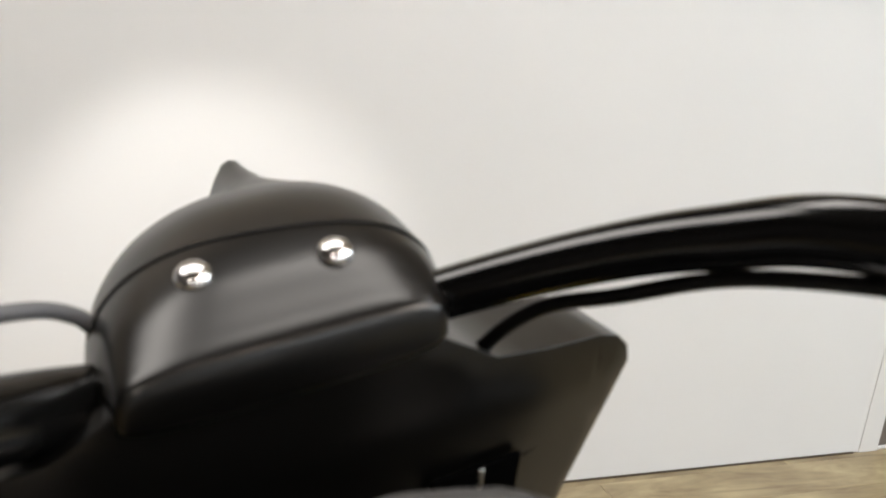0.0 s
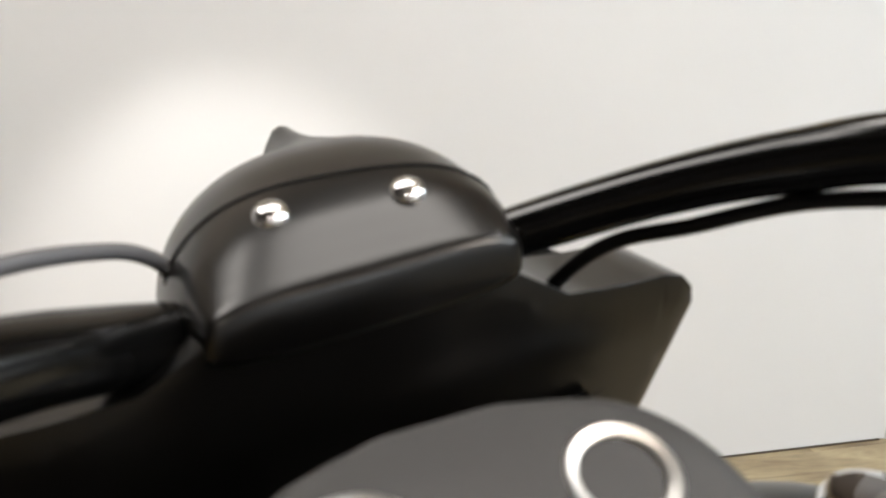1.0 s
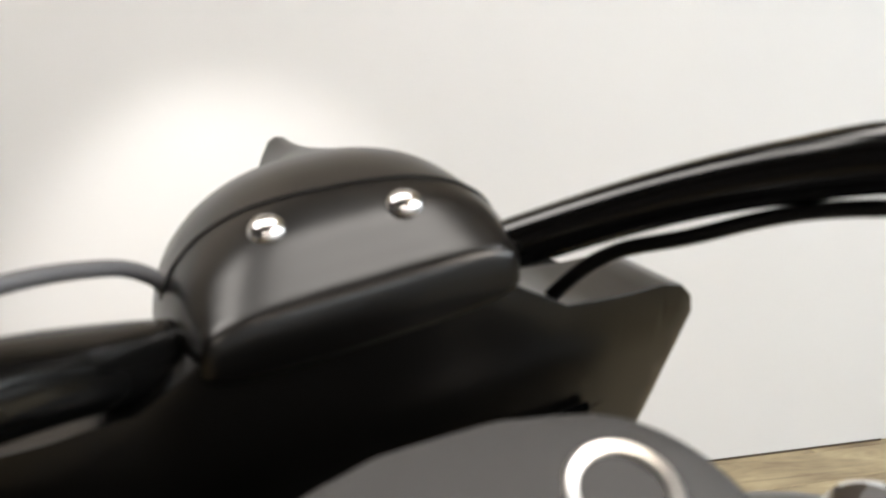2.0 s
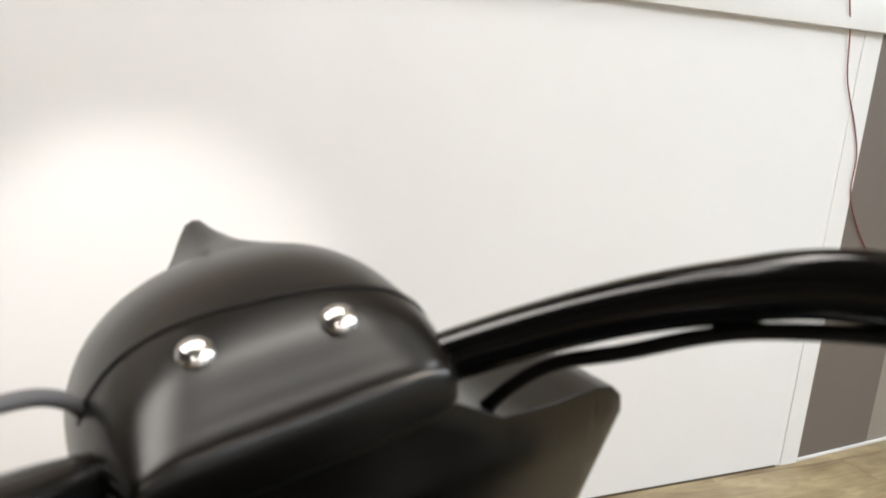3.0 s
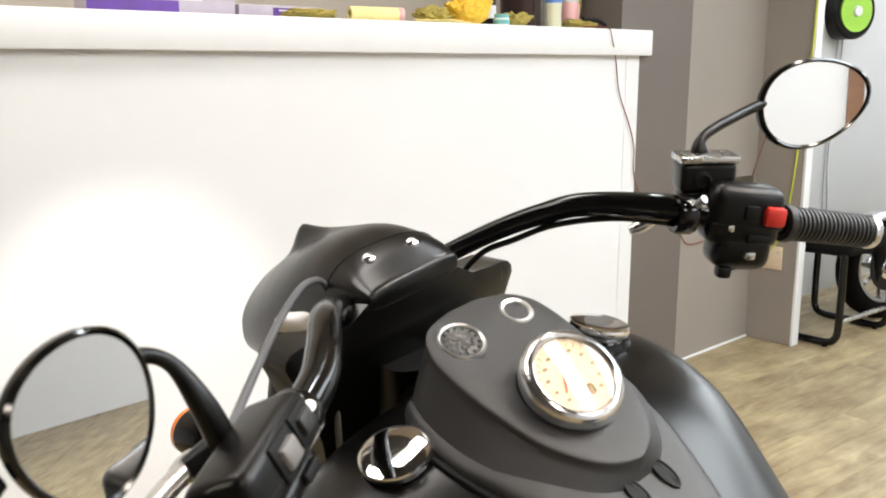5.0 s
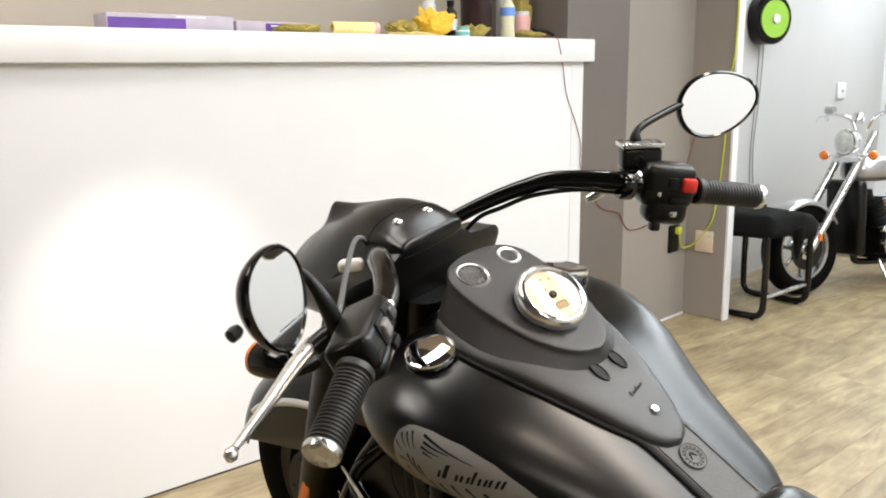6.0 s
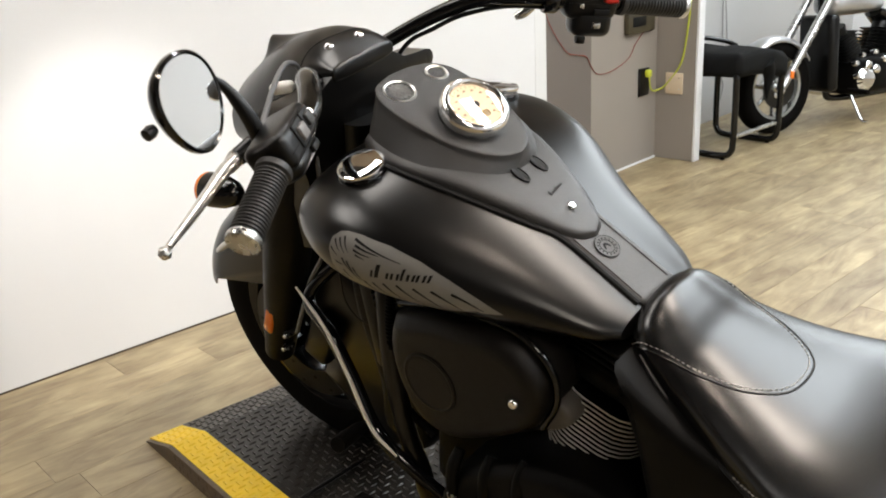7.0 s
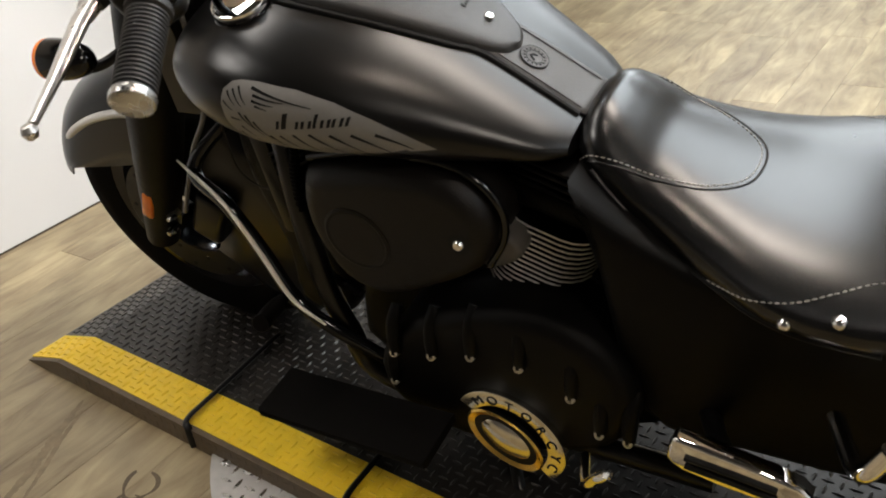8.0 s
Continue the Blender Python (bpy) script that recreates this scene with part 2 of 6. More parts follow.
def interp(table, y):
    """Smooth values from rows that begin with y, in falling or rising order."""
    rows = sorted(table)
    if y <= rows[0][0]:
        return rows[0][1:]
    if y >= rows[-1][0]:
        return rows[-1][1:]
    for i in range(len(rows) - 1):
        a, b = rows[i], rows[i + 1]
        if a[0] <= y <= b[0]:
            t = (y - a[0]) / (b[0] - a[0])
            p = rows[i - 1] if i else a
            q = rows[i + 2] if i + 2 < len(rows) else b
            out = []
            for k in range(1, len(a)):
                ma = (b[k] - p[k]) / (b[0] - p[0])
                mb = (q[k] - a[k]) / (q[0] - a[0])
                h = b[0] - a[0]
                out.append((2 * t ** 3 - 3 * t * t + 1) * a[k] + (t ** 3 - 2 * t * t + t) * h * ma + (-2 * t ** 3 + 3 * t * t) * b[k] + (t ** 3 - t * t) * h * mb)
            return tuple(out)


def sup(c, n):
    return math.copysign(abs(c) ** (2.0 / n), c)


def oval(y, w, top, mid, bot, n=2.5, nb=2.5, count=48, cx=0.0):
    """A rounded cross-section in the plane y."""
    ring = []
    for k in range(count):
        a = 2 * math.pi * k / count
        c, s = math.cos(a), math.sin(a)
        e = n if s >= 0 else nb
        ring.append((cx + w * sup(c, e), y, mid + (top - mid if s >= 0 else mid - bot) * sup(s, e)))
    return ring


# ---- the room ----
WALL_SLOPE = -0.07
WALL_TURN = math.degrees(math.atan(WALL_SLOPE))


def wall_y(x):
    return 1.707 + WALL_SLOPE * x


def slab(name, x0, x1, y0, y1, z0, z1, mat, label, turn=None, bevel=0.0):
    ob = part(name, box((x1 - x0, y1 - y0, z1 - z0), ((x0 + x1) / 2, (y0 + y1) / 2, (z0 + z1) / 2), bevel), mat, None, "", smooth=False)
    return tagged(ob, label, kind="structure")


LEDGE_FALL = 0.63
half_wall = part("half_wall", box((5.26, 0.14, 1.373), (-2.63, 0.07, 0.6865), 0.003, 1), WHITE_WALL, smooth=False)
half_wall.matrix_basis = pose(2.313, wall_y(2.313), 0, 0, 0, WALL_TURN)
tagged(half_wall, "white painted half wall behind the motorcycle", "wall", kind="structure")
cap = part("ledge", box((5.32, 0.26, 0.098), (-2.66, 0.13, 0.049), 0.004, 2), TRIM_WHITE, half_wall, "white painted ledge along the top")
cap.matrix_basis = pose(0.045, -0.03, 1.373, 0, -LEDGE_FALL, 0)
trim_board = part("trim", box((0.078, 0.0025, 1.372), (-0.039, -0.00125, 0.686), 0.001, 1), TRIM_WHITE, half_wall, "white corner board")
trim_board.matrix_basis = pose(-0.0, 0, 0)
half_wall_skirt = part("baseboard", box((5.15, 0.004, 0.005), (-2.675, -0.002, 0.0025)), material("dark_floor_joint", (0.06, 0.045, 0.03), 0.8), half_wall, "thin dark joint along the floor")

slab("wall_stub", 2.70, 3.345, 1.553, 2.15, 0, 2.9, BEIGE_DIM, "beige wall with outlets and a cord, coloured darker for shade")
# same wall as the stub; only its painted shade differs
slab("wall_strip", 2.20, 2.6995, 1.553, 2.15, 0, 2.9, WALL_SHADE, "strip of wall beside the half wall, its shade painted in")
slab("wall_pier", 3.3455, 3.40, 1.321, 2.15, 0, 2.9, BEIGE_DIM, "narrow pier of painted wall beside the stool", bevel=0.006)
slab("trim_pier", 3.343, 3.406, 1.307, 1.321, 0, 2.9, TRIM_WHITE, "white board on the end of the pier", bevel=0.003)
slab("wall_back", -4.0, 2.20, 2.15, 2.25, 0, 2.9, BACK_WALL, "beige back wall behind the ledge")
slab("baseboard_stub", 2.318, 3.345, 1.545, 1.5525, 0, 0.013, TRIM_WHITE, "white quarter-round strip along the floor", bevel=0.004)
slab("wall_far", 3.40, 7.0, 1.74, 1.84, 0, 2.9, FAR_WALL, "pale wall behind the second motorcycle")
slab("wall_east", 7.0, 7.1, -6.0, 1.84, 0, 2.9, WHITE_WALL, "plain white wall")
# added wall out of view, dark so the bike's left flank reflects little
slab("wall_west", -4.1, -4.0, -6.0, 2.25, 0, 2.9, FILL_CUT_WALL, "unseen plain wall, kept dark to cut fill light")
slab("wall_south", -4.1, 7.1, -4.7, -4.6, 0, 2.9, WHITE_WALL, "plain white wall")
slab("trim_south", 0.98, 1.07, -4.6, -4.57, 0, 2.85, material("brown_door_trim", (0.20, 0.10, 0.055), 0.5, 0.0, 0.2, 20), "brown wooden trim board", bevel=0.003)
# unseen ceiling split in two: its dim and bright areas are put into colour
slab("ceiling", -4.1, 0.35, -6.1, 2.25, 2.9, 3.0, CEILING_DIM, "unseen part of the ceiling, darkened to cut reflections")
slab("ceiling_beige", 0.3505, 7.1, -6.1, 2.25, 2.9, 3.0, material("beige_ceiling_paint", (0.50, 0.42, 0.33), 0.8, 0.0, 0.04, 5), "plain beige painted ceiling")
slab("floor", -4.1, 7.1, -6.1, 2.25, -0.1, -0.004, material("floor_gap", (0.10, 0.072, 0.04), 0.8), "oak laminate floor")


# added fill with no known source, to brighten the yellow edge and left floor
LAMP_FILL = glowing("warm_fill_diffuser", (1.0, 0.90, 0.79), LAMP_POWER * 1.7)
LAMP_COVE = glowing("warm_cove_diffuser", (1.0, 0.95, 0.90), 14.0)
LAMP_STRIP = glowing("strip_lamp_diffuser", (1.0, 0.88, 0.77), STRIP_GLOW)
LAMP_PANEL = glowing("wide_panel_diffuser", (0.88, 0.95, 1.0), PANEL_GLOW)
LAMP_WARM = glowing("warm_spot_diffuser", (1.0, 0.84, 0.70), SPOT_GLOW)
LAMP_SPOT = glowing("cool_spot_diffuser", (0.93, 0.97, 1.0), SPOT_GLOW)


def ceiling_light(x, y, sx, sy, mat):
    lamp = thing("ceiling_light", pose(x, y, 2.9), "unseen flat white ceiling lamp with a glowing diffuser", "lamp", "ceiling lamps")
    part("frame", box((sx + 0.06, sy + 0.06, 0.05), (0, 0, -0.03), 0.008), TRIM_WHITE, lamp)
    part("diffuser", box((sx, sy, 0.012), (0, 0, -0.058), 0.004), mat, lamp, "glowing diffuser")


for x, y, sx, sy, mat in ((0.78, -0.90, 0.20, 1.2, LAMP_STRIP), (2.0, -1.05, 1.6, 1.6, LAMP_PANEL), (0.15, 1.02, 0.9, 0.40, LAMP_COVE), (3.40, -0.3, 0.6, 0.9, LAMP_PANEL),
                          (4.5, -0.55, 1.0, 2.0, LAMP_PANEL), (6.1, 0.75, 1.1, 1.6, LAMP_PANEL), (-1.05, 1.15, 0.9, 0.8, LAMP_COVE), (-1.55, -2.3, 0.5, 0.6, LAMP_FILL), (0.6, -3.3, 1.2, 0.6, LAMP_GLOW), (3.2, -3.3, 1.2, 0.6, LAMP_GLOW)):
    ceiling_light(x, y, sx, sy, mat)


def downlight(x, y, mat):
    lamp = thing("downlight", pose(x, y, 2.9), "small round recessed ceiling downlight", "lamp", "ceiling downlights")
    part("ring", lathe([(0.062, -0.001), (0.075, -0.003), (0.073, -0.010), (0.058, -0.008)], 24, close=True), TRIM_WHITE, lamp)
    part("diffuser", lathe([(0.0, -0.004), (0.058, -0.004), (0.058, -0.001), (0, -0.001)], 24), mat, lamp, "glowing diffuser")


for x, y, mat in ((-0.2, -0.9, LAMP_WARM),
                  (1.2, -1.5, LAMP_SPOT), (1.1, 0.7, LAMP_SPOT)):
    downlight(x, y, mat)

# ---- the motorcycle ----
BIKE = pose(0.152, 0, 0.055, 0, -9.5, 0)
bike = thing("motorcycle", BIKE, "satin black cruiser motorcycle leaning on a checker plate platform", "motorcycle")

TANK = [(0.222, 0.150, 0.835, 0.800, 0.765), (0.212, 0.190, 0.862, 0.805, 0.735), (0.19, 0.222, 0.878, 0.808, 0.708), (0.15, 0.247, 0.886, 0.806, 0.684),
        (0.09, 0.263, 0.886, 0.800, 0.667), (0.02, 0.258, 0.872, 0.785, 0.656), (-0.06, 0.233, 0.842, 0.758, 0.650), (-0.15, 0.195, 0.793, 0.722, 0.645),
        (-0.23, 0.158, 0.742, 0.695, 0.643), (-0.29, 0.128, 0.702, 0.673, 0.645), (-0.315, 0.105, 0.685, 0.665, 0.650)]
rings = []
for i in range(56):
    y = 0.222 - (0.537) * i / 55
    w, t, m_, b = interp(TANK, y)
    full = max(0.0, min(1.0, (y + 0.20) / 0.18))
    full = full * full * (3 - 2 * full)
    n = 2.3 + 1.3 * full
    ring = []
    for x, yy, z in oval(y, w, t, m_, b, 2.3, 2.2, 56):
        if x > 0 and z > m_:
            z = m_ + (t - m_ + 0.005 * full * x / w) * max(0.0, 1 - (x / w) ** n) ** (1 / n)
        ring.append((x * (1 + 0.065 * full) if x > 0 else x, yy, z))
    rings.append(ring)
tank = part("fuel_tank", skin(rings), SATIN, bike, "satin black teardrop fuel tank")

LOW = [(0.152, 0.04, 0.895, 0.87), (0.147, 0.075, 0.908, 0.865), (0.13, 0.108, 0.915, 0.86), (0.05, 0.125, 0.893, 0.84), (-0.03, 0.112, 0.872, 0.82), (-0.09, 0.092, 0.846, 0.795), (-0.15, 0.066, 0.812, 0.76), (-0.19, 0.043, 0.784, 0.74), (-0.206, 0.030, 0.773, 0.74), (-0.214, 0.017, 0.767, 0.74), (-0.217, 0.004, 0.764, 0.74)]
rings = []
for i in range(70):
    y = 0.152 - 0.369 * i / 69
    w, t, b = interp(LOW, y)
    rings.append(oval(y, w, t, (t + b) / 2, b, 5, 5, 40))
part("console_plate", skin(rings), CONSOLE, bike, "dark grey grained console plate")
POD = [(0.146, 0.028), (0.139, 0.058), (0.126, 0.076), (0.105, 0.088), (0.07, 0.092), (0.03, 0.089), (-0.025, 0.076), (-0.06, 0.055), (-0.078, 0.036), (-0.087, 0.019), (-0.091, 0.004)]
rings = []
for i in range(64):
    y = 0.146 - 0.237 * i / 63
    w = interp(POD, y)[0]
    t = 0.9150 + 0.485 * y - 0.004 * max(0.0, (y - 0.11) / 0.036) ** 2
    w_low, z_low = interp(LOW, y)[:2]
    low = max(w + 0.003, min(0.96 * w_low, w + 0.9 * (t - z_low)))
    upper = [(0.007 + w * sup(math.cos(a), 7), y, t - 0.010 + 0.010 * sup(math.sin(a), 7)) for a in (math.pi * k / 27 for k in range(28))]
    flank = [(0.007 + s * (w + (low - w) * k), y, t - 0.010 + (z_low - 0.006 - t + 0.010) * k) for s, ks in ((-1, (0.15, 0.4, 0.7, 1.0)), (1, (1.0, 0.7, 0.4, 0.15))) for k in ks]
    rings.append(upper + flank)
part("instrument_pod", skin(rings), CONSOLE, bike, "raised dark grey instrument pod")

SP = facing((0.007, -0.002, 0.923), (-0.10, -0.60, 0.79)) @ Matrix.Scale(0.96, 4)
part("speedometer_cup", lathe([(0.055, -0.045), (0.055, 0.006), (0.052, 0.012), (0.0, 0.012)], 48, SP), GLOSS, bike)
speedo = part("speedometer", lathe([(0.0560, 0.000), (0.0590, 0.008), (0.0592, 0.015), (0.0570, 0.022), (0.0530, 0.0265), (0.0485, 0.0275), (0.0450, 0.0250), (0.0430, 0.018)], 64, SP, close=True), BEZEL, bike, "round speedometer with a chrome bezel")
part("dial", lathe([(0.0, 0.0185), (0.0443, 0.0185), (0.0443, 0.0125), (0, 0.0125)], 48, SP), CREAM_DIAL, speedo, "lit cream dial")

SEAT = [(-0.314, 0.050, 0.677, 0.655, 0.640), (-0.319, 0.078, 0.694, 0.653, 0.630), (-0.332, 0.097, 0.7055, 0.648, 0.612), (-0.352, 0.109, 0.7050, 0.637, 0.595), (-0.385, 0.119, 0.682, 0.618, 0.572), (-0.42, 0.130, 0.655, 0.60, 0.55), (-0.5, 0.164, 0.617, 0.57, 0.52),
        (-0.58, 0.202, 0.594, 0.55, 0.51), (-0.68, 0.222, 0.594, 0.553, 0.51), (-0.78, 0.222, 0.622, 0.575, 0.525), (-0.86, 0.20, 0.668, 0.60, 0.55), (-0.90, 0.18, 0.68, 0.61, 0.57)]
SEAT_N = 2.15
rings = []
for i in range(64):
    y = -0.314 - 0.586 * (i / 63) ** 1.4
    w, t, m_, b = interp(SEAT, y)
    rings.append(oval(y, w, t, m_, b, SEAT_N, 3.5, 48))
seat = part("seat", skin(rings), LEATHER, bike, "black leather solo seat")

part("handlebar_bar", tube([(-0.04, 0.29, 0.966), (-0.085, 0.262, 0.985), (-0.130, 0.208, 1.009), (-0.168, 0.160, 1.021), (-0.205, 0.110, 1.019), (-0.245, 0.068, 1.011), (-0.31, 0.022, 1.004), (-0.385, -0.033, 0.999), (-0.43, -0.055, 0.982)], 0.0182, 16), GLOSS, bike)
part("handlebar_bar", tube([(0.05, 0.285, 0.982), (0.102, 0.260, 1.001), (0.153, 0.220, 1.022), (0.190, 0.178, 1.037), (0.220, 0.13, 1.047), (0.263, 0.045, 1.041), (0.302, -0.015, 1.026), (0.36, -0.055, 1.007), (0.42, -0.083, 0.99), (0.47, -0.108, 0.972)], [0.0125, 0.0128, 0.0132, 0.0142, 0.0155, 0.0172, 0.0172, 0.015, 0.013, 0.0125], 16), GLOSS, bike)


def half_x(table, y, z, n_top=2.3, n_bot=2.2):
    """Half width of a lofted body at the height z of its section y."""
    w, t, m_, b = interp(table, y)
    n, h = (n_top, t - m_) if z >= m_ else (n_bot, m_ - b)
    q = min(0.999, abs(z - m_) / h)
    return w * (1 - q ** n) ** (1 / n)


def tank_decal(name, outline, mat, lift, label="", cuts=5, parent=None):
    """A thin film on the left side of the tank, from an outline in y and z."""
    bm = bmesh.new()
    bm.faces.new([bm.verts.new((0, y, z)) for y, z in outline])
    bmesh.ops.triangulate(bm, faces=bm.faces[:])
    for step in range(7):
        long = [e for e in bm.edges if e.calc_length() > 0.007]
        if long:
            bmesh.ops.subdivide_edges(bm, edges=long, cuts=1)
            bmesh.ops.triangulate(bm, faces=[fc for fc in bm.faces if len(fc.verts) > 3])
    for v in bm.verts:
        v.co.x = -half_x(TANK, v.co.y, v.co.z) - lift
    return part(name, bm, mat, parent or tank, label)


def stroke(a, b, width, bow=0.0):
    """A tapered stroke from a to b in y and z."""
    a, b = Vector(a), Vector(b)
    d = (b - a).normalized()
    nrm = Vector((-d.y, d.x))
    left, right = [], []
    for k in range(6):
        t = k / 5
        q = a.lerp(b, t) + nrm * bow * math.sin(math.pi * t)
        w = width * (1 - 0.75 * t) / 2
        left.append(q + nrm * w)
        right.append(q - nrm * w)
    return [tuple(q) for q in left + right[::-1]]


feather = tank_decal("tank_emblem", [(0.078, 0.775), (0.074, 0.802), (0.066, 0.820), (0.054, 0.827), (0.042, 0.8275), (0.019, 0.823), (-0.026, 0.808), (-0.069, 0.787), (-0.109, 0.761), (-0.146, 0.734), (-0.178, 0.708),
                                     (-0.147, 0.7095), (-0.142, 0.713), (-0.107, 0.7085), (-0.102, 0.713), (-0.074, 0.706), (-0.070, 0.711), (-0.040, 0.702), (-0.036, 0.708), (-0.008, 0.700), (0.04, 0.708), (0.064, 0.722), (0.075, 0.745)], DECAL, 0.0008, "silver-grey feather shaped emblem")
for a, b, w, bow in (((0.027, 0.819), (-0.044, 0.786), 0.0034, 0.001), ((0.025, 0.811), (-0.012, 0.797), 0.0034, 0.001), ((0.027, 0.805), (0.0, 0.795), 0.0034, 0.001), ((0.024, 0.798), (0.009, 0.791), 0.003, 0.0),
                     ((0.022, 0.752), (0.014, 0.726), 0.0040, -0.001), ((0.007, 0.752), (-0.004, 0.722), 0.0042, -0.001), ((-0.012, 0.753), (-0.028, 0.712), 0.0046, -0.001),
                     ((-0.033, 0.752), (-0.060, 0.711), 0.0046, -0.001), ((-0.058, 0.748), (-0.090, 0.712), 0.0046, -0.001), ((-0.084, 0.745), (-0.122, 0.712), 0.0046, -0.001), ((-0.112, 0.741), (-0.152, 0.713), 0.0046, -0.001),
                     ((0.060, 0.818), (0.052, 0.800), 0.0030, 0.001), ((0.052, 0.820), (0.043, 0.798), 0.0030, 0.001), ((0.044, 0.822), (0.036, 0.800), 0.0030, 0.001), ((0.068, 0.806), (0.058, 0.792), 0.0030, 0.001),
                     ((0.066, 0.782), (0.050, 0.778), 0.0030, 0.001), ((0.050, 0.790), (0.036, 0.762), 0.0034, 0.002), ((0.042, 0.786), (0.030, 0.750), 0.0034, 0.002), ((0.056, 0.768), (0.046, 0.748), 0.0030, 0.001),
                     ((0.066, 0.756), (0.056, 0.736), 0.0030, 0.001), ((0.050, 0.742), (0.038, 0.722), 0.0030, 0.001), ((0.034, 0.776), (0.020, 0.744), 0.0034, 0.002)):
    tank_decal("feather_stroke", stroke(a, b, w, bow), INK, 0.0016, cuts=2, parent=feather)
# the lettering as a row of leaning bars
for y, tall, wide in ((0.006, 0.012, 0.004), (-0.001, 0.022, 0.0065), (-0.019, 0.0105, 0.0042), (-0.026, 0.0105, 0.0042), (-0.035, 0.0105, 0.0042), (-0.041, 0.018, 0.0042), (-0.050, 0.0105, 0.0042),
                      (-0.058, 0.0105, 0.0042), (-0.064, 0.0105, 0.0042), (-0.073, 0.0105, 0.0042), (-0.080, 0.0105, 0.0042)):
    base = 0.7635 + y * 0.06
    tank_decal("word_bar", [(y, base), (y - wide, base), (y - wide - tall * 0.42, base + tall), (y - tall * 0.42, base + tall)], INK, 0.0018, "dark bar of lettering", 2, feather)


def console_z(y):
    return interp(LOW, y)[1]


CSLOPE = Vector((0, -0.52, 0.85))
def tank_z(x, y):
    """Height of the tank's upper skin."""
    w, t, m_, b = interp(TANK, y)
    full = max(0.0, min(1.0, (y + 0.20) / 0.18)) if x > 0 else 0.0
    full = full * full * (3 - 2 * full)
    n = 2.3 + 1.3 * full
    q = min(1.0, abs(x) / (w * (1 + 0.065 * full)))
    return m_ + (t - m_ + 0.005 * full * q) * (1 - q ** n) ** (1 / n)


# dark joint between the tank halves and the console
for s in (-1, 1):
    line = [(s * max(0.047, interp(LOW, y)[0] + 0.002), y) for y in (0.14, 0.10, 0.05, 0.0, -0.05, -0.10, -0.15, -0.18, -0.21)] + [(s * 0.047, y) for y in (-0.25, -0.28, -0.31)]
    line = line if s < 0 else line[:8]
    part("tank_gap", tube([(x, y, tank_z(x, y) + 0.001) for x, y in line], 0.0048 if s < 0 else 0.0026, 8), INK, bike)
THREAD_DARK = material("dark_thread", (0.05, 0.047, 0.045), 0.8)
# leather strap between console and seat
bm = bmesh.new()
rows = []
for i in range(14):
    y = -0.17 - 0.15 * i / 13
    w, t, m_, b = interp(TANK, y)
    row = []
    for k in range(9):
        x = -0.044 + 0.088 * k / 8
        q = abs(x) / w
        row.append(bm.verts.new((x, y, m_ + (t - m_) * (1 - q ** 2.3) ** (1 / 2.3) + 0.0035)))
    rows.append(row)
for a, b in zip(rows, rows[1:]):
    for k in range(8):
        bm.faces.new((a[k], a[k + 1], b[k + 1], b[k]))
strap = part("tank_strap", bm, STRAP_LEATHER, bike, "dark grey stitched leather strap")
strap_mod = strap.modifiers.new("thick", "SOLIDIFY")
strap_mod.thickness = 0.003
for s in (-1, 1):
    part("stitching", tube([(s * 0.036, y, interp(TANK, y)[1] + 0.0035) for y in (-0.19, -0.23, -0.27, -0.31)], 0.0009, 6, 4), THREAD_DARK, strap)
MED = facing((-0.003, -0.236, interp(TANK, -0.236)[1] + 0.0040), (0, -0.56, 0.83))
med = part("medallion", lathe([(0.0, 0.001), (0.016, 0.001), (0.0175, 0.0018), (0.0195, 0.0018), (0.021, 0.0)], 32, MED), STRAP_LEATHER, strap, "round embossed medallion")
part("medallion_ring", lathe([(0.0112, 0.0008), (0.0112, 0.0014), (0.0122, 0.0014), (0.0122, 0.0008)], 32, MED, close=True), INK, med)
part("medallion_ring", lathe([(0.0198, 0.0010), (0.0198, 0.0020), (0.0206, 0.0020), (0.0206, 0.0002)], 32, MED, close=True), INK, med)
for k in range(15):
    a = 2 * math.pi * k / 15
    part("letter_mark", box((0.0032, 0.0020, 0.0008), (0.0148 * math.cos(a), 0.0148 * math.sin(a), 0.0012), turn=pose(0, 0, 0, 0, 0, math.degrees(a))), INK, med).matrix_basis = MED
part("medallion_mark", tube([(-0.006, -0.003, 0.0012), (-0.002, 0.004, 0.0014), (0.003, 0.003, 0.0014), (0.006, -0.003, 0.0012)], [0.0016, 0.0022, 0.0022, 0.0012], 6, 4, flat=0.4), INK, med).matrix_basis = MED

# console fittings
badge_a = part("console_badge", lathe([(0.0, 0.003), (0.014, 0.0034), (0.020, 0.0022), (0.0235, 0.0022), (0.0235, -0.004)], 40, facing((-0.038, 0.104, 0.963), (-0.06, -0.44, 0.90))), DULL_METAL, bike, "round embossed grey badge")
for k in range(14):
    a = 2 * math.pi * k / 14
    part("letter_mark", box((0.003, 0.0016, 0.001), (0.0195 * math.cos(a), 0.0195 * math.sin(a), 0.0030), turn=pose(0, 0, 0, 0, 0, math.degrees(a))), INK, badge_a).matrix_basis = facing((-0.038, 0.104, 0.963), (-0.06, -0.44, 0.90))
part("badge_rim", lathe([(0.0235, -0.004), (0.0235, 0.0035), (0.0255, 0.0052), (0.028, 0.002), (0.028, -0.004)], 40, facing((-0.038, 0.104, 0.963), (-0.06, -0.44, 0.90)), close=True), BRIGHT_STEEL, badge_a, "polished rim")
